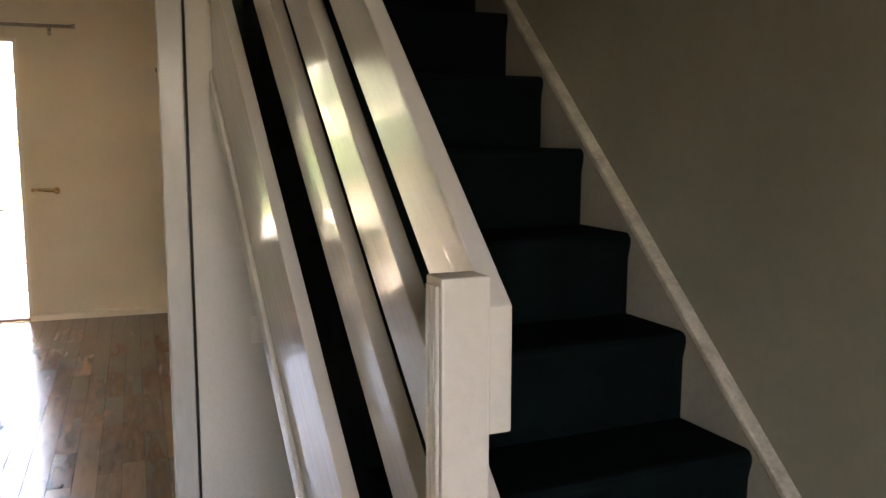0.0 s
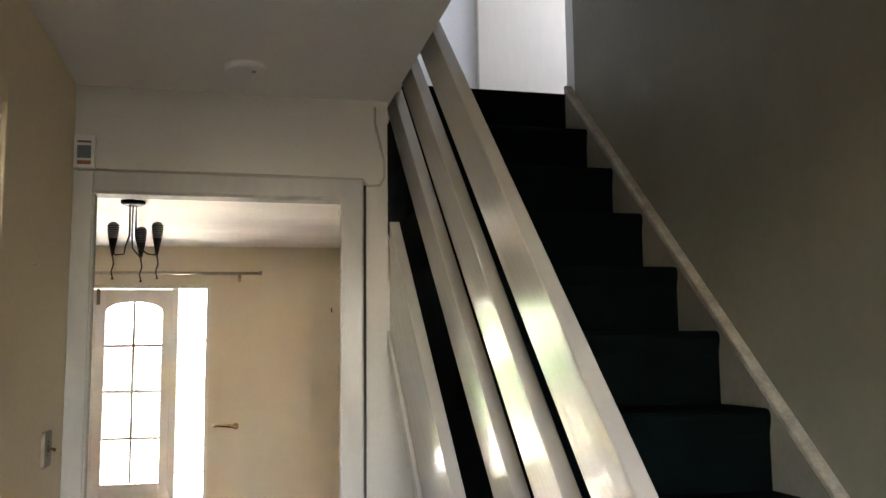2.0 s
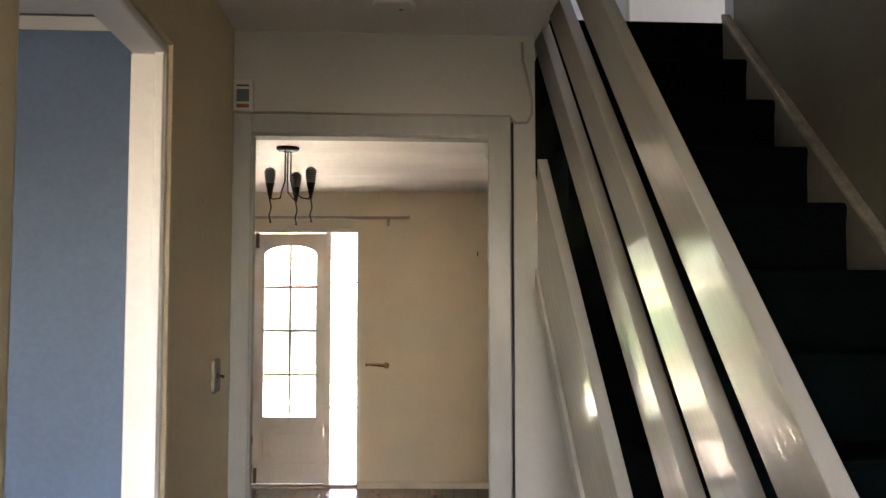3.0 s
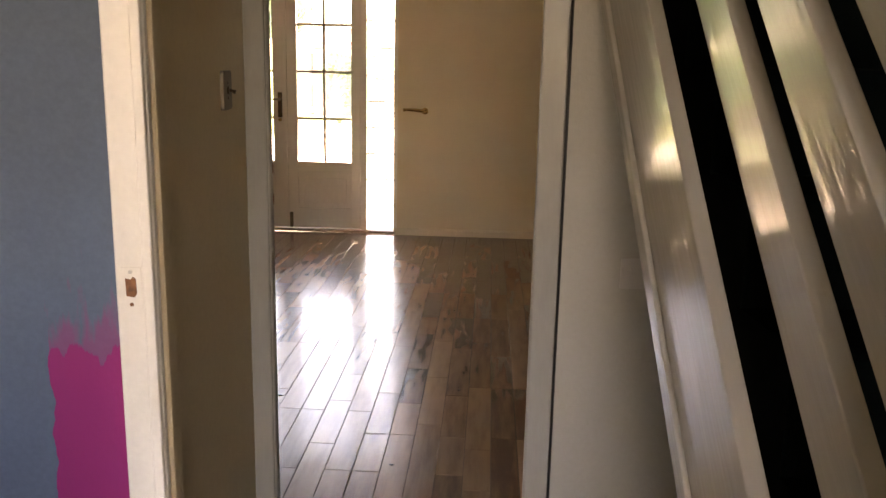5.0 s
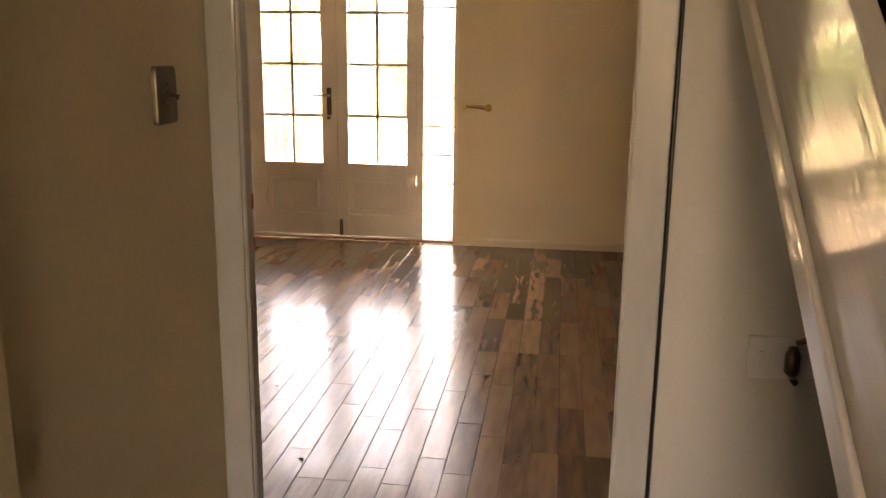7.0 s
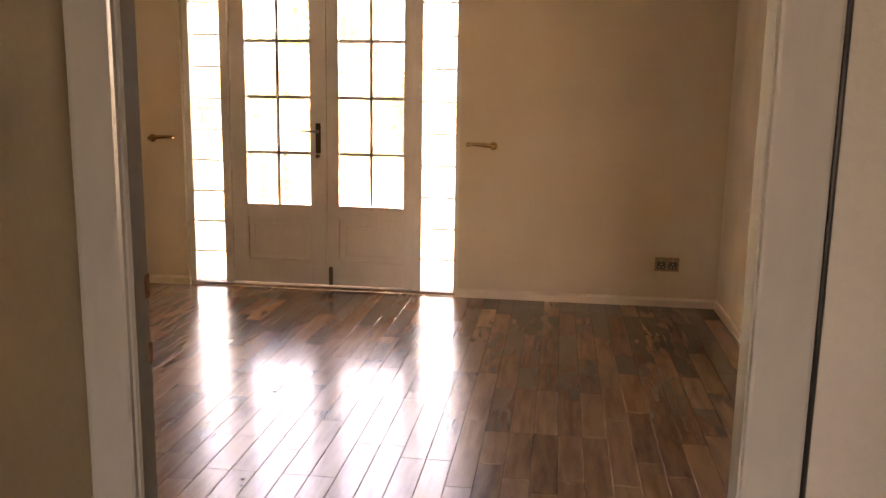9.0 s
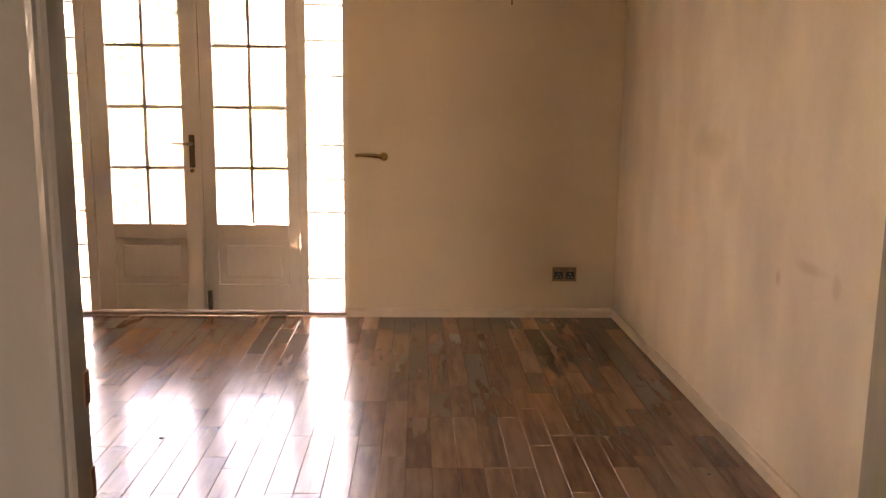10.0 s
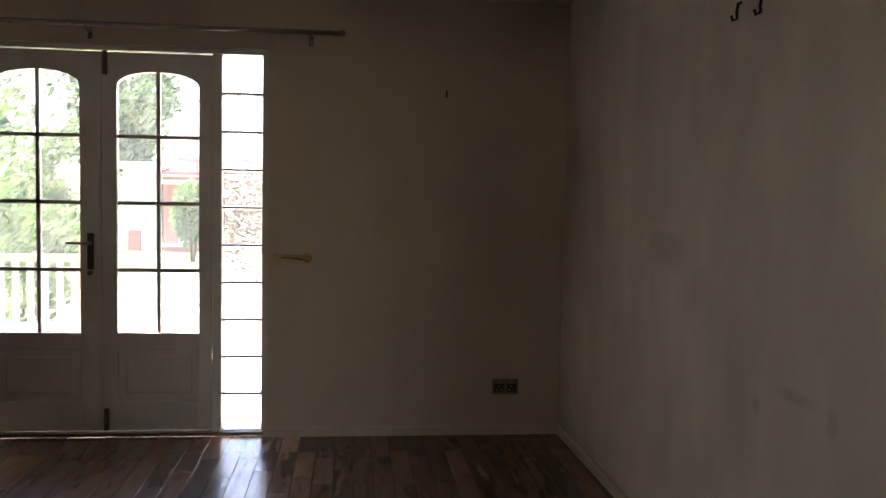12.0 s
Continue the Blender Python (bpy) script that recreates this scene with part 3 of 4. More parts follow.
SK = 0.055
skirting("baseboard_garden_right", [(-0.016, 0), (0, 0), (0, SK), (-0.006, SK), (-0.016, SK - 0.014)], "x", FX1 - 0.018, RX - 0.014)
skirting("baseboard_garden_left", [(-0.016, 0), (0, 0), (0, SK), (-0.006, SK), (-0.016, SK - 0.014)], "x", LX, FX0 + 0.018)
skirting("baseboard_right", [(RX - 0.016, 0), (RX, 0), (RX, SK), (RX - 0.010, SK), (RX - 0.016, SK - 0.014)], "y", -4.2, 0, RW)

# ---- staircase ----
RISE, GOING, NOSE1 = 0.195, 0.2105, -6.365
SX0, SX1 = 1.104, 1.835
stair = thing("staircase", (1.48, -6.5, 0), "steep straight staircase with dark green carpet", "staircase", "", "structure", H)
step0 = None
for k in range(1, 14):
    yn, zt = NOSE1 + (k - 1) * GOING, RISE * k
    if step0 is None:
        outline = [(yn + 0.010, zt - RISE), (yn + 0.009, zt - 0.060), (yn + 0.003, zt - 0.036), (yn, zt - 0.022), (yn + 0.002, zt - 0.011), (yn + 0.009, zt - 0.003), (yn + 0.020, zt), (yn + GOING + 0.03, zt), (yn + GOING + 0.03, zt - RISE)]
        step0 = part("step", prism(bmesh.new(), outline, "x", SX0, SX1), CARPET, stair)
    else:
        s = new("step", step0.data)
        s.parent = stair
        s.location = (0, GOING * (k - 1), RISE * (k - 1))
SLOPE = RISE / GOING


def nosing(y):
    return RISE + SLOPE * (y - NOSE1)


def sloped(x0, x1, ya, yb, lo, hi):
    """A sloping board between offsets lo and hi above the nosing line."""
    return prism(bmesh.new(), [(ya, nosing(ya) + lo), (yb, nosing(yb) + lo), (yb, nosing(yb) + hi), (ya, nosing(ya) + hi)], "x", x0, x1)


def soften(bm, w=0.004, seg=2):
    bmesh.ops.bevel(bm, geom=list(bm.edges), offset=w, segments=seg, profile=0.6, affect="EDGES")
    return bm


part("wall_string", soften(sloped(SX1, HR - 0.001, -6.58, -3.83, -0.30, 0.004), 0.003), STRING_SHADED, stair, "off-white wall string beside the treads, darkened for shade")
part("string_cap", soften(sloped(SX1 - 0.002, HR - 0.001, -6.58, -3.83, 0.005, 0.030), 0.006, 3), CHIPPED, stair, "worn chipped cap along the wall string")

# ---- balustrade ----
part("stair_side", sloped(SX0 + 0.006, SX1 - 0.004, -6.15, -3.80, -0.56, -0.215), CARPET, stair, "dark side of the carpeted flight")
RM = 0.93


def rail_line(y, off):
    return off + RM * (y + 6.0)


def rail_board(x0, x1, ya, yb, lo, hi, bevel=0.004):
    bm = prism(bmesh.new(), [(ya, rail_line(ya, lo)), (yb, rail_line(yb, lo)), (yb, rail_line(yb, hi)), (ya, rail_line(ya, hi))], "x", x0, x1)
    return soften(bm, bevel)


bal = thing("stair_balustrade", (1.12, -6.0, 0), "white gloss-painted plank balustrade beside the stairs", "balustrade", "", "", H)
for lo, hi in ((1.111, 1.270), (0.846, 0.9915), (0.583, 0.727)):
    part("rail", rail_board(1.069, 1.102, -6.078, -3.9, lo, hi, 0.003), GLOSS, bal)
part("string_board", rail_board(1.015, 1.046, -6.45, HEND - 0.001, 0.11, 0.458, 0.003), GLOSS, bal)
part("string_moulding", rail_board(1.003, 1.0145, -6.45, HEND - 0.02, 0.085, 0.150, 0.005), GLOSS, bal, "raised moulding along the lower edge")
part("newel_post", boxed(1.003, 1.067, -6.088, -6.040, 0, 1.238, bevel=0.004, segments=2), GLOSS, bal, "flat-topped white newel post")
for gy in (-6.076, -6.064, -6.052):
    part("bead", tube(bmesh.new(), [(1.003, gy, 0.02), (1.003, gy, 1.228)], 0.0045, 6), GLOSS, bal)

# ---- fixtures in the hall ----
th = thing("wall_thermostat", (0.152, HEND, 2.077), "small white room thermostat with a dark display on the wall", "thermostat", "", "", H)
part("case", boxed(0.123, 0.180, HEND - 0.032, HEND - 0.001, 2.03, 2.124, bevel=0.005, segments=2), PLASTIC, th)
part("display", boxed(0.134, 0.170, HEND - 0.0345, HEND - 0.031, 2.058, 2.094, bevel=0.001), GREY_SCREEN, th, "dark display")
part("slot", boxed(0.134, 0.170, HEND - 0.0345, HEND - 0.031, 2.102, 2.107), BLACK, th, "dark slot")
part("cover", boxed(0.134, 0.170, HEND - 0.0345, HEND - 0.031, 2.040, 2.051, bevel=0.001), RAW_WOOD, th, "dark cover strip")

sw = thing("light_switch", (HL, -4.665, 1.287), "antique metal light switch plate with a toggle", "switch", "", "", H)
plate = bmesh.new()
rim = [(-4.665 + sy * 0.031 + 0.010 * math.cos(a), 1.287 + sz * 0.034 + 0.010 * math.sin(a)) for sy, sz, a0 in ((1, 1, 0), (-1, 1, 90), (-1, -1, 180), (1, -1, 270)) for a in [radians(a0 + k * 22.5) for k in range(5)]]
prism(plate, rim, "x", HL + 0.0005, HL + 0.009)
bmesh.ops.bevel(plate, geom=[e for e in plate.edges if all(v.co.x > HL + 0.008 for v in e.verts)], offset=0.003, segments=2, profile=0.6, affect="EDGES")
part("plate", plate, SWITCH_METAL, sw)
part("toggle", tube(bmesh.new(), [(HL + 0.009, -4.665, 1.287), (HL + 0.018, -4.664, 1.286), (HL + 0.026, -4.663, 1.283)], [0.006, 0.0035, 0.005], 8), BRONZE_DARK, sw, "dark toggle")
part("ring", tube(bmesh.new(), [(HL + 0.009, -4.665, 1.287), (HL + 0.013, -4.665, 1.287)], 0.010, 12), BRONZE_DARK, sw, "dark collar")
for dz in (-0.017, 0.017):
    part("screw", tube(bmesh.new(), [(HL + 0.009, -4.665, 1.287 + dz), (HL + 0.011, -4.665, 1.287 + dz)], 0.004, 8), BRONZE_DARK, sw)

ps = thing("wall_socket", (1.176, HEND, 0.81), "white plastic double wall socket with a dark plug", "socket", "", "", H)
part("plate", boxed(1.103, 1.249, HEND - 0.010, HEND - 0.001, 0.778, 0.860, bevel=0.003, segments=2), PLASTIC, ps)
part("rocker", boxed(1.120, 1.130, HEND - 0.014, HEND - 0.009, 0.815, 0.833, bevel=0.002), PLASTIC, ps)
plug = part("plug", tube(bmesh.new(), [(1.178, HEND - 0.022, 0.846), (1.176, HEND - 0.028, 0.832), (1.176, HEND - 0.028, 0.802), (1.181, HEND - 0.022, 0.788)], [0.008, 0.014, 0.014, 0.007], 12), BRONZE_DARK, ps, "dark bronze plug")
part("clip", tube(bmesh.new(), [(1.186, HEND - 0.012, 0.850), (1.201, HEND - 0.02, 0.858), (1.226, HEND - 0.018, 0.857)], 0.006, 8), BRONZE_DARK, plug)
part("pin", tube(bmesh.new(), [(1.184, HEND - 0.010, 0.780), (1.184, HEND - 0.030, 0.780)], 0.006, 8), BRONZE_DARK, plug)

cr = thing("ceiling_rose", (0.585, -4.70, HCEIL), "flat round blanking plate on the hall ceiling", "ceiling rose", "", "", H)
part("disc", tube(bmesh.new(), [(0.585, -4.70, HCEIL - 0.001), (0.585, -4.70, HCEIL - 0.012), (0.585, -4.70, HCEIL - 0.018)], [0.058, 0.057, 0.048], 28), CEILING, cr)
part("screw", tube(bmesh.new(), [(0.605, -4.71, HCEIL - 0.017), (0.605, -4.71, HCEIL - 0.021)], 0.006, 8), CHROME, cr)

wire = tube(bmesh.new(), [(0.13, HEND - 0.005, 2.031), (0.5, HEND - 0.005, 2.033), (0.934, HEND - 0.005, 2.030), (0.942, HEND - 0.005, 2.018), (0.952, HEND - 0.005, 2.011), (0.986, HEND - 0.005, 2.014), (1.0, HEND - 0.005, 2.04), (1.0, HEND - 0.005, 2.083), (0.985, HEND - 0.005, 2.15), (0.972, HEND - 0.005, 2.2), (0.971, HEND - 0.005, 2.255)], 0.004, 6)
thing("telephone_cable", (0.96, HEND, 2.0), "thin grey cable tacked over the door frame", "cable", "", "", H, wire, CABLE)
wire = tube(bmesh.new(), [(0.9405, HEND - 0.004, 2.012), (0.9405, HEND - 0.004, 1.2), (0.940, HEND - 0.004, 0.02)], 0.004, 6)
thing("telephone_cable", (0.94, HEND, 1.0), "thin dark cable running down beside the door frame", "cable", "", "", H, wire, BLACK)
thing("nail", (HL, -4.87, 1.72), "small painted nail in the beige wall", "nail", "", "", H, tube(bmesh.new(), [(HL, -4.87, 1.72), (HL + 0.008, -4.87, 1.7205)], 0.003, 6), CHIPPED)

# ---- fixtures in the living room ----
pole = thing("curtain_pole", (-0.9, -0.09, 2.158), "long pewter metal curtain pole above the French doors", "curtain pole")
part("rod", tube(bmesh.new(), [(-2.16, -0.09, 2.158), (0.405, -0.09, 2.155)], 0.0125, 12), POLE, pole)
for x in (0.412, -2.167):
    part("end_cap", tube(bmesh.new(), [(x - 0.012, -0.09, 2.158), (x + 0.012, -0.09, 2.158)], 0.016, 12), POLE, pole)
for x in (0.245, -0.884, -1.99):
    br = tube(bmesh.new(), [(x, -0.001, 2.125), (x, -0.045, 2.125), (x, -0.085, 2.135), (x, -0.09, 2.147)], 0.007, 8)
    box(br, x - 0.012, x + 0.012, -0.008, -0.001, 2.095, 2.155, bevel=0.003)
    part("bracket", br, POLE, pole)


def tieback(x, side):
    t = thing("curtain_tieback", (x, 0, 0.977), "curved brass curtain tieback hook on the wall", "tieback", "pair of curtain tiebacks")
    s = side
    part("hook", tube(bmesh.new(), [(x + 0.075 * s, -0.002, 0.972), (x + 0.078 * s, -0.045, 0.970), (x + 0.06 * s, -0.072, 0.976), (x + 0.01 * s, -0.078, 0.982), (x - 0.05 * s, -0.070, 0.984), (x - 0.078 * s, -0.055, 0.982), (x - 0.08 * s, -0.040, 0.980)], [0.013, 0.013, 0.0135, 0.013, 0.0105, 0.010, 0.014], 12), BRASS, t)
    part("rose", tube(bmesh.new(), [(x + 0.075 * s, -0.001, 0.972), (x + 0.075 * s, -0.008, 0.972), (x + 0.075 * s, -0.016, 0.972)], [0.026, 0.025, 0.015], 16), BRASS, t)
    return t


tieback(0.158, 1)
tieback(-1.93, -1)

so = thing("wall_socket", (1.327, 0, 0.268), "bronze double socket on the cream wall", "socket")
part("plate", boxed(1.255, 1.401, -0.010, -0.001, 0.226, 0.312, bevel=0.003, segments=2), BRONZE, so)
for x in (1.293, 1.363):
    part("insert", boxed(x - 0.026, x + 0.026, -0.0125, -0.009, 0.240, 0.285, bevel=0.002), BLACK, so, "black socket insert")
    part("rocker", boxed(x - 0.008, x + 0.008, -0.016, -0.009, 0.288, 0.304, bevel=0.002), CHROME, so)
    for dx, dz in ((-0.011, 0.252), (0.011, 0.252), (0, 0.270)):
        part("pin_cover", boxed(x + dx - 0.004, x + dx + 0.004, -0.0135, -0.012, dz - 0.004, dz + 0.004), PLASTIC, so)

thing("picture_hook", (0.970, 0, 1.871), "small picture hook on the cream wall", "picture hook", "", "", I4, tube(bmesh.new(), [(0.970, 0, 1.885), (0.970, -0.012, 1.88), (0.970, -0.012, 1.858), (0.970, -0.02, 1.853)], 0.0045, 6), IRON)
for y, z in ((-2.045, 1.915), (-2.197, 1.903)):
    hk = tube(bmesh.new(), [(RX, y, z + 0.03), (RX - 0.012, y, z + 0.025), (RX - 0.016, y, z), (RX - 0.014, y, z - 0.02), (RX - 0.028, y, z - 0.028), (RX - 0.034, y, z - 0.012)], 0.005, 8)
    thing("wall_hook", (RX, y, z), "small dark metal hook screwed to the wall", "hook", "wall hooks", "", RW, hk, IRON)

# pendant light with cone shades
pl = thing("pendant_light", (-0.195, -2.02, ROOM_H), "black iron pendant light with three cone shades", "pendant light")
cx, cy = -0.165, -2.02
part("canopy", tube(bmesh.new(), [(cx - 0.03, cy, ROOM_H - 0.001), (cx - 0.03, cy, ROOM_H - 0.014), (cx - 0.03, cy, ROOM_H - 0.024)], [0.066, 0.066, 0.052], 28), IRON, pl)
part("screw", tube(bmesh.new(), [(cx - 0.04, cy - 0.03, ROOM_H - 0.022), (cx - 0.04, cy - 0.03, ROOM_H - 0.036)], 0.007, 8), IRON, pl)
for ang, sx in ((200, -0.045), (92, -0.030), (332, -0.012)):
    a = radians(ang)
    ux, uy = math.cos(a), math.sin(a)
    ax, ay, zt = cx + 0.13 * ux, cy + 0.13 * uy, 2.245
    rx = cx + sx
    arm = part("arm", tube(bmesh.new(), [(rx, cy, ROOM_H - 0.02), (rx, cy, 2.18), (rx + 0.02 * ux, cy + 0.02 * uy, 2.115), (cx + 0.07 * ux, cy + 0.07 * uy, 2.075), (ax - 0.015 * ux, ay - 0.015 * uy, 2.068), (ax, ay, zt - 0.155)], 0.0042, 8), IRON, pl)
    part("cone", tube(bmesh.new(), [(ax, ay, zt - 0.185), (ax, ay, zt - 0.15), (ax, ay, zt - 0.085)], [0.004, 0.012, 0.025], 16), IRON, arm, "black iron cone")
    part("shade", tube(bmesh.new(), [(ax, ay, zt - 0.087), (ax, ay, zt - 0.04), (ax, ay, zt - 0.012), (ax, ay, zt), (ax, ay, zt + 0.006)], [0.0225, 0.029, 0.029, 0.021, 0.006], 18), FROST, arm, "smoky glass shade")
    coil = [(ax + (0.026 + 0.008 * k / 48) * math.cos(k * 0.785), ay + (0.026 + 0.008 * k / 48) * math.sin(k * 0.785), zt - 0.085 + 0.07 * k / 48) for k in range(49)]
    part("wire_coil", tube(bmesh.new(), coil, 0.0021, 5), IRON, arm, "black wire wound round the shade")
    part("tail", tube(bmesh.new(), [(ax, ay, zt - 0.18), (ax + 0.008, ay, zt - 0.225), (ax - 0.004, ay, zt - 0.27), (ax + 0.003, ay, zt - 0.300), (ax + 0.003, ay, zt - 0.312)], [0.004, 0.004, 0.004, 0.004, 0.008], 8), IRON, arm, "crooked wire tail")

# bits of dirt left on the floor
DIRT = [(-0.557, -1.911, 0.008), (1.479, -2.25, 0.006), (-0.691, -2.428, 0.005), (-0.639, -2.562, 0.005),
        (-0.381, -2.754, 0.007), (-0.094, -3.364, 0.008), (0.637, -3.229, 0.006), (0.43, -3.935, 0.007), (-0.369, -2.798, 0.005)]
for k, (x, y, r) in enumerate(DIRT):
    bm = bmesh.new()
    bmesh.ops.create_icosphere(bm, subdivisions=1, radius=r, matrix=Matrix.Translation((x, y, r * 0.3)) @ Matrix.Diagonal((1.4, 0.8, 0.35, 1)))
    thing("dirt_speck", (x, y, 0), "tiny dark bit of dirt on the laminate floor", "dirt", "dirt on the floor", "", I4, bm, IRON)

# ---- garden ----
GRASS = mat("sunlit_lawn", (0.16, 0.22, 0.06), 0.9, vary=0.4, scale=1.5, fine=60, bump=0.02)
PAVING = mat("pale_paving", (0.55, 0.52, 0.46), 0.85, vary=0.2, scale=3, fine=60, bump=0.004, random_amount=0.4)
TIMBER = mat("weathered_timber", (0.34, 0.25, 0.17), 0.8, vary=0.4, scale=6, fine=80, bump=0.003, stretch=(4, 4, 0.5))
WHITE_TIMBER = mat("white_timber", (0.72, 0.70, 0.66), 0.6, vary=0.15, scale=6, fine=80, bump=0.002)
LEAF = mat("leaf_green", (0.11, 0.19, 0.06), 0.6, vary=0.5, scale=4, fine=40, bump=0)
LEAF_DARK = mat("dark_leaf_green", (0.10, 0.16, 0.08), 0.6, vary=0.5, scale=4, fine=40, bump=0)


def let_light_through(m, share):
    """Leaves pass part of the sunlight on to their other side."""
    n, l = m.node_tree.nodes, m.node_tree.links
    b = n["Principled BSDF"]
    tr, mx = n.new("ShaderNodeBsdfTranslucent"), n.new("ShaderNodeMixShader")
    tint = n.new("ShaderNodeMix")
    tint.data_type, tint.blend_type = "RGBA", "MULTIPLY"
    tint.inputs[0].default_value = 1.0
    l.new(b.inputs["Base Color"].links[0].from_socket, tint.inputs[6])
    tint.inputs[7].default_value = (1.3, 1.5, 1.2, 1)
    l.new(tint.outputs[2], tr.inputs["Color"])
    mx.inputs[0].default_value = share
    l.new(b.outputs[0], mx.inputs[1])
    l.new(tr.outputs[0], mx.inputs[2])
    l.new(mx.outputs[0], n["Material Output"].inputs["Surface"])


let_light_through(LEAF, 0.4)
let_light_through(LEAF_DARK, 0.4)
BARK = mat("bark", (0.12, 0.09, 0.06), 0.9, vary=0.4, scale=12, bump=0.01)
BRICK = mat("red_brick", (0.34, 0.15, 0.12), 0.85, vary=0.3, scale=8, fine=90, bump=0.004)
ROOF = mat("roof_tile", (0.22, 0.10, 0.08), 0.8, vary=0.3, scale=6, fine=60, bump=0.01)
RENDER_WALL = mat("pale_render", (0.75, 0.73, 0.70), 0.8, vary=0.1, scale=2, bump=0.004)
DARK_GLASS = mat("dark_window", (0.05, 0.06, 0.07), 0.1, bump=0)
setting("ground", boxed(-400, 400, 0.26, 900, -0.5, -0.14), GRASS, "sunlit garden lawn")
patio = setting("pavement", boxed(-3.2, 2.4, 0.26, 10.8, -0.139, -0.09), PAVING, "pale sunlit paving outside the French doors")
slab = None
for i in range(9):
    for j in range(17):
        if slab is None:
            slab = part("slab", boxed(-3.18, -2.58, 0.28, 0.88, -0.088, -0.05, bevel=0.006), PAVING, patio)
        else:
            s = new("slab", slab.data)
            s.parent = patio
            s.location = (i * 0.615, j * 0.615, 0.002 * ((i * 7 + j * 3) % 3))

setting("backdrop_wall_outside", boxed(-8, LX - 0.25, 0.05, 0.26, -0.3, 5.2), RENDER_WALL, "pale rendered outside wall of the house")
setting("backdrop_wall_outside_right", boxed(RX + 0.25, 8, 0.05, 0.26, -0.3, 5.2), RENDER_WALL, "pale rendered outside wall of the house")
setting("wall_upper_garden", boxed(LX - 0.25, RX + 0.25, 0.05, 0.26, ROOM_H + 0.12, 5.2), RENDER_WALL, "pale rendered upper wall of the house")

# timber balustrade at the edge of the paving
rails = thing("garden_fence", (-2.0, 2.6, -0.05), "weathered timber balustrade beside the paving", "fence")
for k, (xa, xb) in enumerate(((-4.6, -1.72),)):
    part("rail", boxed(xa, xb, 2.58, 2.64, 0.72, 0.78, bevel=0.006), TIMBER, rails)
    part("rail", boxed(xa, xb, 2.59, 2.63, 0.10, 0.16, bevel=0.006), TIMBER, rails)
    x = xa + 0.04
    picket = None
    while x < xb - 0.04:
        if picket is None:
            picket, x_first = part("picket", boxed(x, x + 0.045, 2.595, 2.62, -0.048, 0.72, bevel=0.004), WHITE_TIMBER, rails), x
        else:
            s = new("picket", picket.data)
            s.parent = rails
            s.location = (x - x_first, 0, 0)
        x += 0.115
part("post", boxed(-1.73, -1.65, 2.57, 2.65, -0.05, 0.92, bevel=0.008), TIMBER, rails)


def leaves(bm, centre, radius, count, size, seed):
    rng = random.Random(seed)
    lumps = [(Vector([rng.uniform(-0.7, 0.7) for _ in range(3)]), rng.uniform(0.25, 0.55)) for _ in range(14)]
    for _ in range(count):
        lc, lr = rng.choice(lumps)
        d = Vector([rng.gauss(0, 1) for _ in range(3)]).normalized() * lr * rng.uniform(0.55, 1.0)
        p = Vector(centre) + Vector([(lc + d)[i] * radius[i] for i in range(3)])
        n = Vector([rng.gauss(0, 1) for _ in range(3)]).normalized()
        u = n.orthogonal().normalized()
        v = n.cross(u)
        s = size * rng.uniform(0.6, 1.3)
        bm.faces.new([bm.verts.new(p + u * s), bm.verts.new(p + v * s * 0.45 + n * s * 0.12), bm.verts.new(p - u * s), bm.verts.new(p - v * s * 0.45 + n * s * 0.12)])
    return bm


def bush(base, radius, count, size, material, seed, label):
    b = thing("shrub", base, label, "shrub")
    c = (base[0], base[1], base[2] + radius[2] * 1.05)
    part("crown", leaves(bmesh.new(), c, radius, count, size, seed), material, b)
    stems = bmesh.new()
    rng = random.Random(seed + 50)
    for _ in range(6):
        e = (base[0] + rng.uniform(-0.5, 0.5) * radius[0], base[1] + rng.uniform(-0.5, 0.5) * radius[1], c[2])
        tube(stems, [(base[0] + (e[0] - base[0]) * 0.2, base[1], base[2] - 0.05), e], [0.02, 0.006], 6)
    part("stems", stems, BARK, b)
    return b


def tree(base, height, radius, count, size, material, seed, label):
    t = thing("tree", base, label, "tree")
    rng = random.Random(seed)
    bm = tube(bmesh.new(), [(base[0], base[1], base[2] - 0.1), (base[0] + 0.08, base[1], base[2] + height * 0.4), (base[0], base[1], base[2] + height * 0.85)], [0.16, 0.11, 0.03], 8)
    for k in range(7):
        a = k * 2.4
        z = base[2] + height * (0.35 + 0.06 * k)
        tube(bm, [(base[0], base[1], z), (base[0] + math.cos(a) * radius[0] * 0.4, base[1] + math.sin(a) * radius[1] * 0.4, z + 0.5), (base[0] + math.cos(a) * radius[0] * 0.75, base[1] + math.sin(a) * radius[1] * 0.75, z + 1.1)], [0.05, 0.03, 0.01], 6)
    part("trunk", bm, BARK, t)
    part("crown", leaves(bmesh.new(), (base[0], base[1], base[2] + height * 0.68), radius, count, size, seed), material, t)
    return t


bush((-3.05, 5.0, -0.14), (0.75, 0.7, 0.72), 2600, 0.06, LEAF, 3, "bright green leafy shrub behind the fence")
bush((-4.5, 5.8, -0.14), (1.0, 0.8, 1.0), 2600, 0.07, LEAF, 4, "bright green leafy shrub behind the fence")
bush((-4.3, 9.0, -0.14), (0.8, 0.8, 1.35), 2600, 0.07, LEAF, 5, "tall loose garden shrub")
bush((-2.75, 13.2, -0.14), (0.42, 0.4, 0.85), 2200, 0.07, LEAF, 6, "rounded green shrub before a brick house")
tree((-5.3, 19, -0.14), 4.4, (1.3, 1.3, 1.35), 2600, 0.11, LEAF_DARK, 7, "broad leafy garden tree")
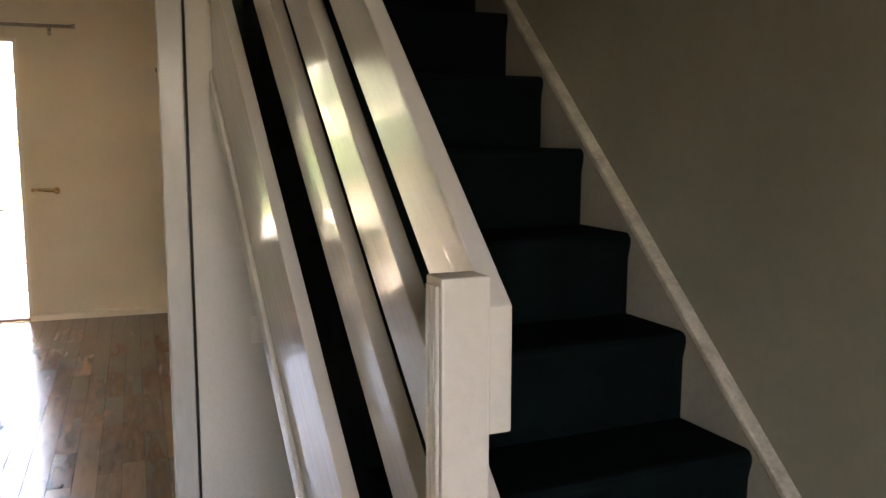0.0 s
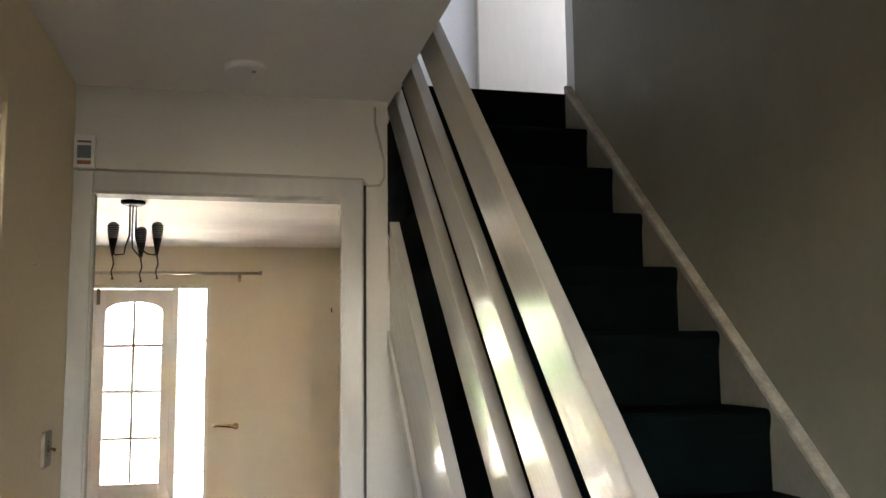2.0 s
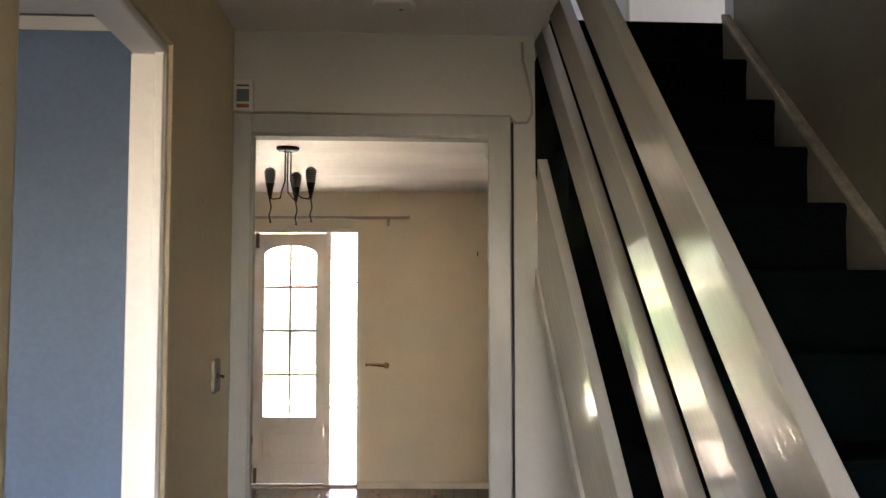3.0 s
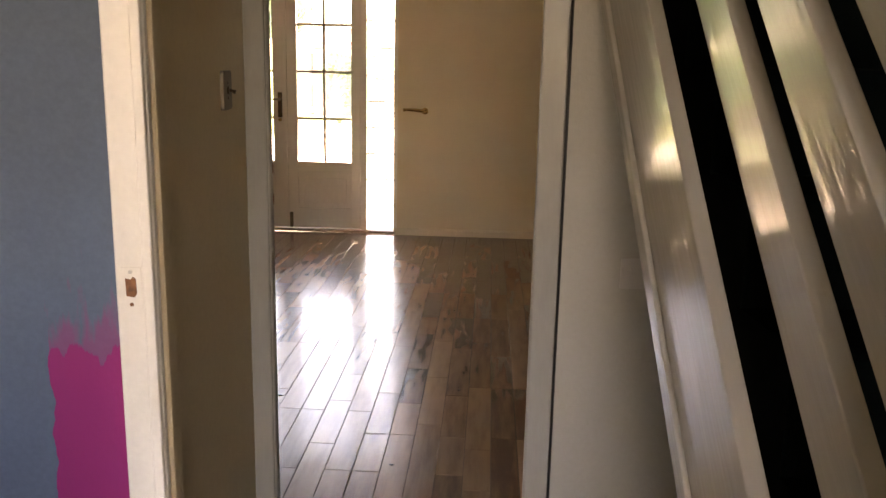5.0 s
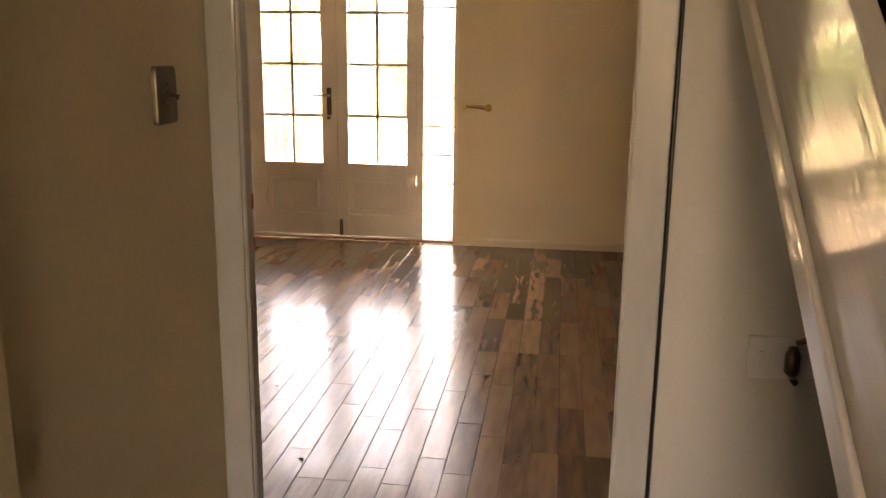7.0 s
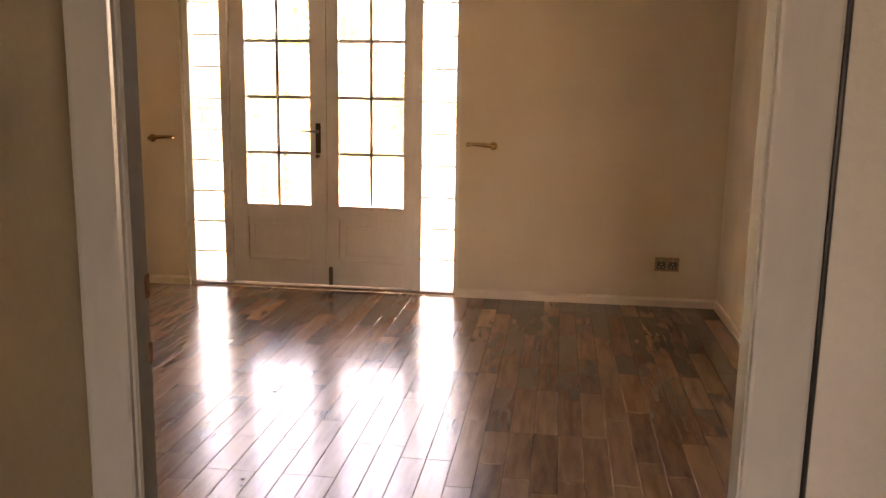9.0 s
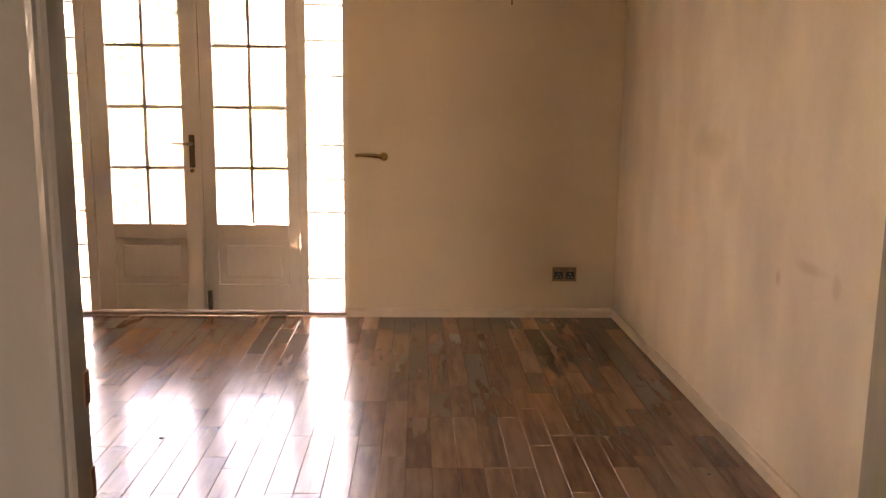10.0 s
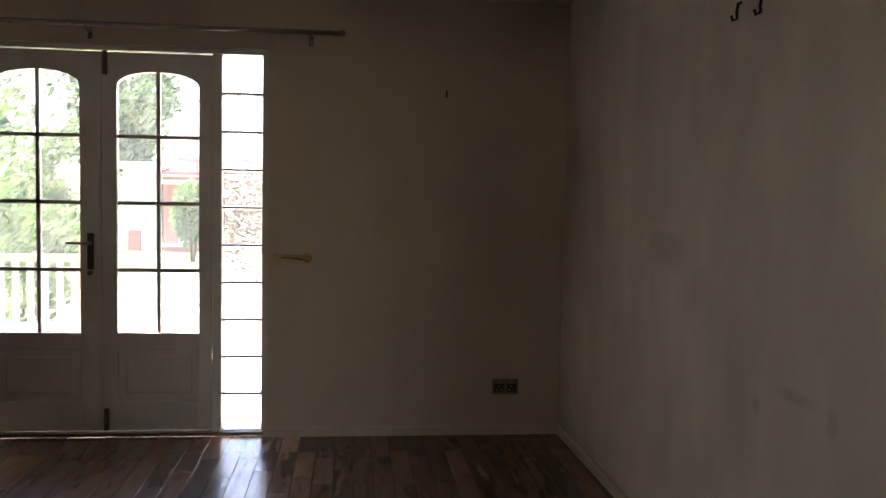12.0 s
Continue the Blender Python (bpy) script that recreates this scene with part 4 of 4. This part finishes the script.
tree((-9.0, 16, -0.14), 6.0, (2.0, 1.8, 2.2), 3800, 0.13, LEAF_DARK, 8, "broad leafy garden tree")
tree((-6.6, 24, -0.14), 7.0, (2.0, 1.8, 2.4), 3800, 0.15, LEAF_DARK, 9, "tall leafy tree behind the garden")

# low house across the garden
ho = thing("neighbour_house", (0.3, 16, -0.14), "low brick house with white windows and red tiled roof", "house")
part("wall", boxed(-3.9, 4.5, 16, 21, -0.14, 1.74), BRICK, ho)
part("fascia", boxed(-4.0, 4.6, 15.86, 15.92, 1.44, 1.54, bevel=0.01), WHITE_TIMBER, ho, "white painted fascia board")
part("sill_band", boxed(-3.95, 4.55, 15.93, 16.0, -0.02, 0.06, bevel=0.01), WHITE_TIMBER, ho)
roof = part("roof", prism(bmesh.new(), [(15.80, 1.56), (15.80, 1.62), (18.4, 2.16), (21.2, 1.62), (21.2, 1.56)], "x", -4.05, 4.65), ROOF, ho)
part("chimney_pipe", tube(bmesh.new(), [(-3.22, 16.5, 1.75), (-3.22, 16.5, 3.45)], 0.025, 8), POLE, roof, "thin aerial pole")
for x, w in ((-3.05, 0.5), (-1.1, 0.7), (0.9, 0.7), (2.9, 0.7)):
    win = part("window", boxed(x - w, x + w, 15.95, 16.03, 0.06, 1.42, bevel=0.01), WHITE_TIMBER, ho, "white framed window")
    for xa, xb in ((x - w + 0.05, x - 0.03), (x + 0.03, x + w - 0.05)):
        for za, zb in ((0.12, 0.80), (0.86, 1.36)):
            part("pane", boxed(xa, xb, 15.935, 15.96, za, zb), DARK_GLASS, win)
hut = thing("garden_shed", (-4.35, 16.8, -0.14), "pale painted garden shed beside the brick house", "shed")
part("wall", boxed(-4.85, -4.02, 16.2, 17.8, -0.14, 1.80, bevel=0.01), RENDER_WALL, hut)
part("roof", prism(bmesh.new(), [(16.05, 1.79), (17.95, 1.79), (17.95, 1.86), (16.05, 1.95)], "x", -4.95, -3.95), WHITE_TIMBER, hut)
part("door", boxed(-4.75, -4.45, 16.17, 16.21, -0.12, 0.35, bevel=0.006), BRICK, hut, "low dark red hatch")
thing("overhead_cable", (-4, 15.2, 3.3), "thin dark overhead cable across the garden", "cable", "", "", I4, tube(bmesh.new(), [(-14 + k, 15.2, 3.30 + 0.0012 * (k - 10) ** 2) for k in range(21)], 0.012, 6), BLACK)
fence = thing("far_fence", (-8, 14, -0.14), "tall timber fence along the garden", "fence")
board = None
for i in range(50):
    x = -13 + i * 0.151
    if board is None:
        board = part("board", boxed(x, x + 0.145, 14.0, 14.025, -0.14, 1.5, bevel=0.004), TIMBER, fence)
    else:
        s = new("board", board.data)
        s.parent = fence
        s.location = (i * 0.151, 0, 0.01 * ((i * 5) % 3))

# ---- laminate floor ----
floor = thing("floor", (0, 0, 0), "glossy brown laminate floor in mixed-tone strips", "floor", "", "structure")
STRIP, rng = 0.094, random.Random(12)
LENGTHS = (0.30, 0.40, 0.50, 0.60)
plank_meshes = {}
for L in LENGTHS:
    bmp = boxed(0.0007, STRIP - 0.0007, 0.0007, L - 0.0007, -0.012, 0.0, bevel=0.0012)
    plank_meshes[L] = mesh_from(bmp, "strip")
    plank_meshes[L].materials.append(WOOD)
rest = bmesh.new()
n_strips = int((RX - LX) / STRIP) + 2
for i in range(n_strips):
    x = RX + 0.072 - (i + 1) * STRIP
    y = 0.012 - rng.uniform(0, 0.4)
    first = True
    top = 0.012
    while top > -4.42:
        L = rng.choice(LENGTHS)
        if first:
            L, first = rng.choice(LENGTHS[:2]), False
        if x > -1.45:
            s = new("strip", plank_meshes[L])
            s.parent = floor
            s.location = (x, top - L, 0)
        else:
            box(rest, x + 0.0007, x + STRIP - 0.0007, top - L + 0.0007, top - 0.0007, -0.012, 0)
        top -= L
ob = part("far_strips", rest, WOOD, floor)
tagged(ob, "glossy brown laminate strips", "", "", "stuff")
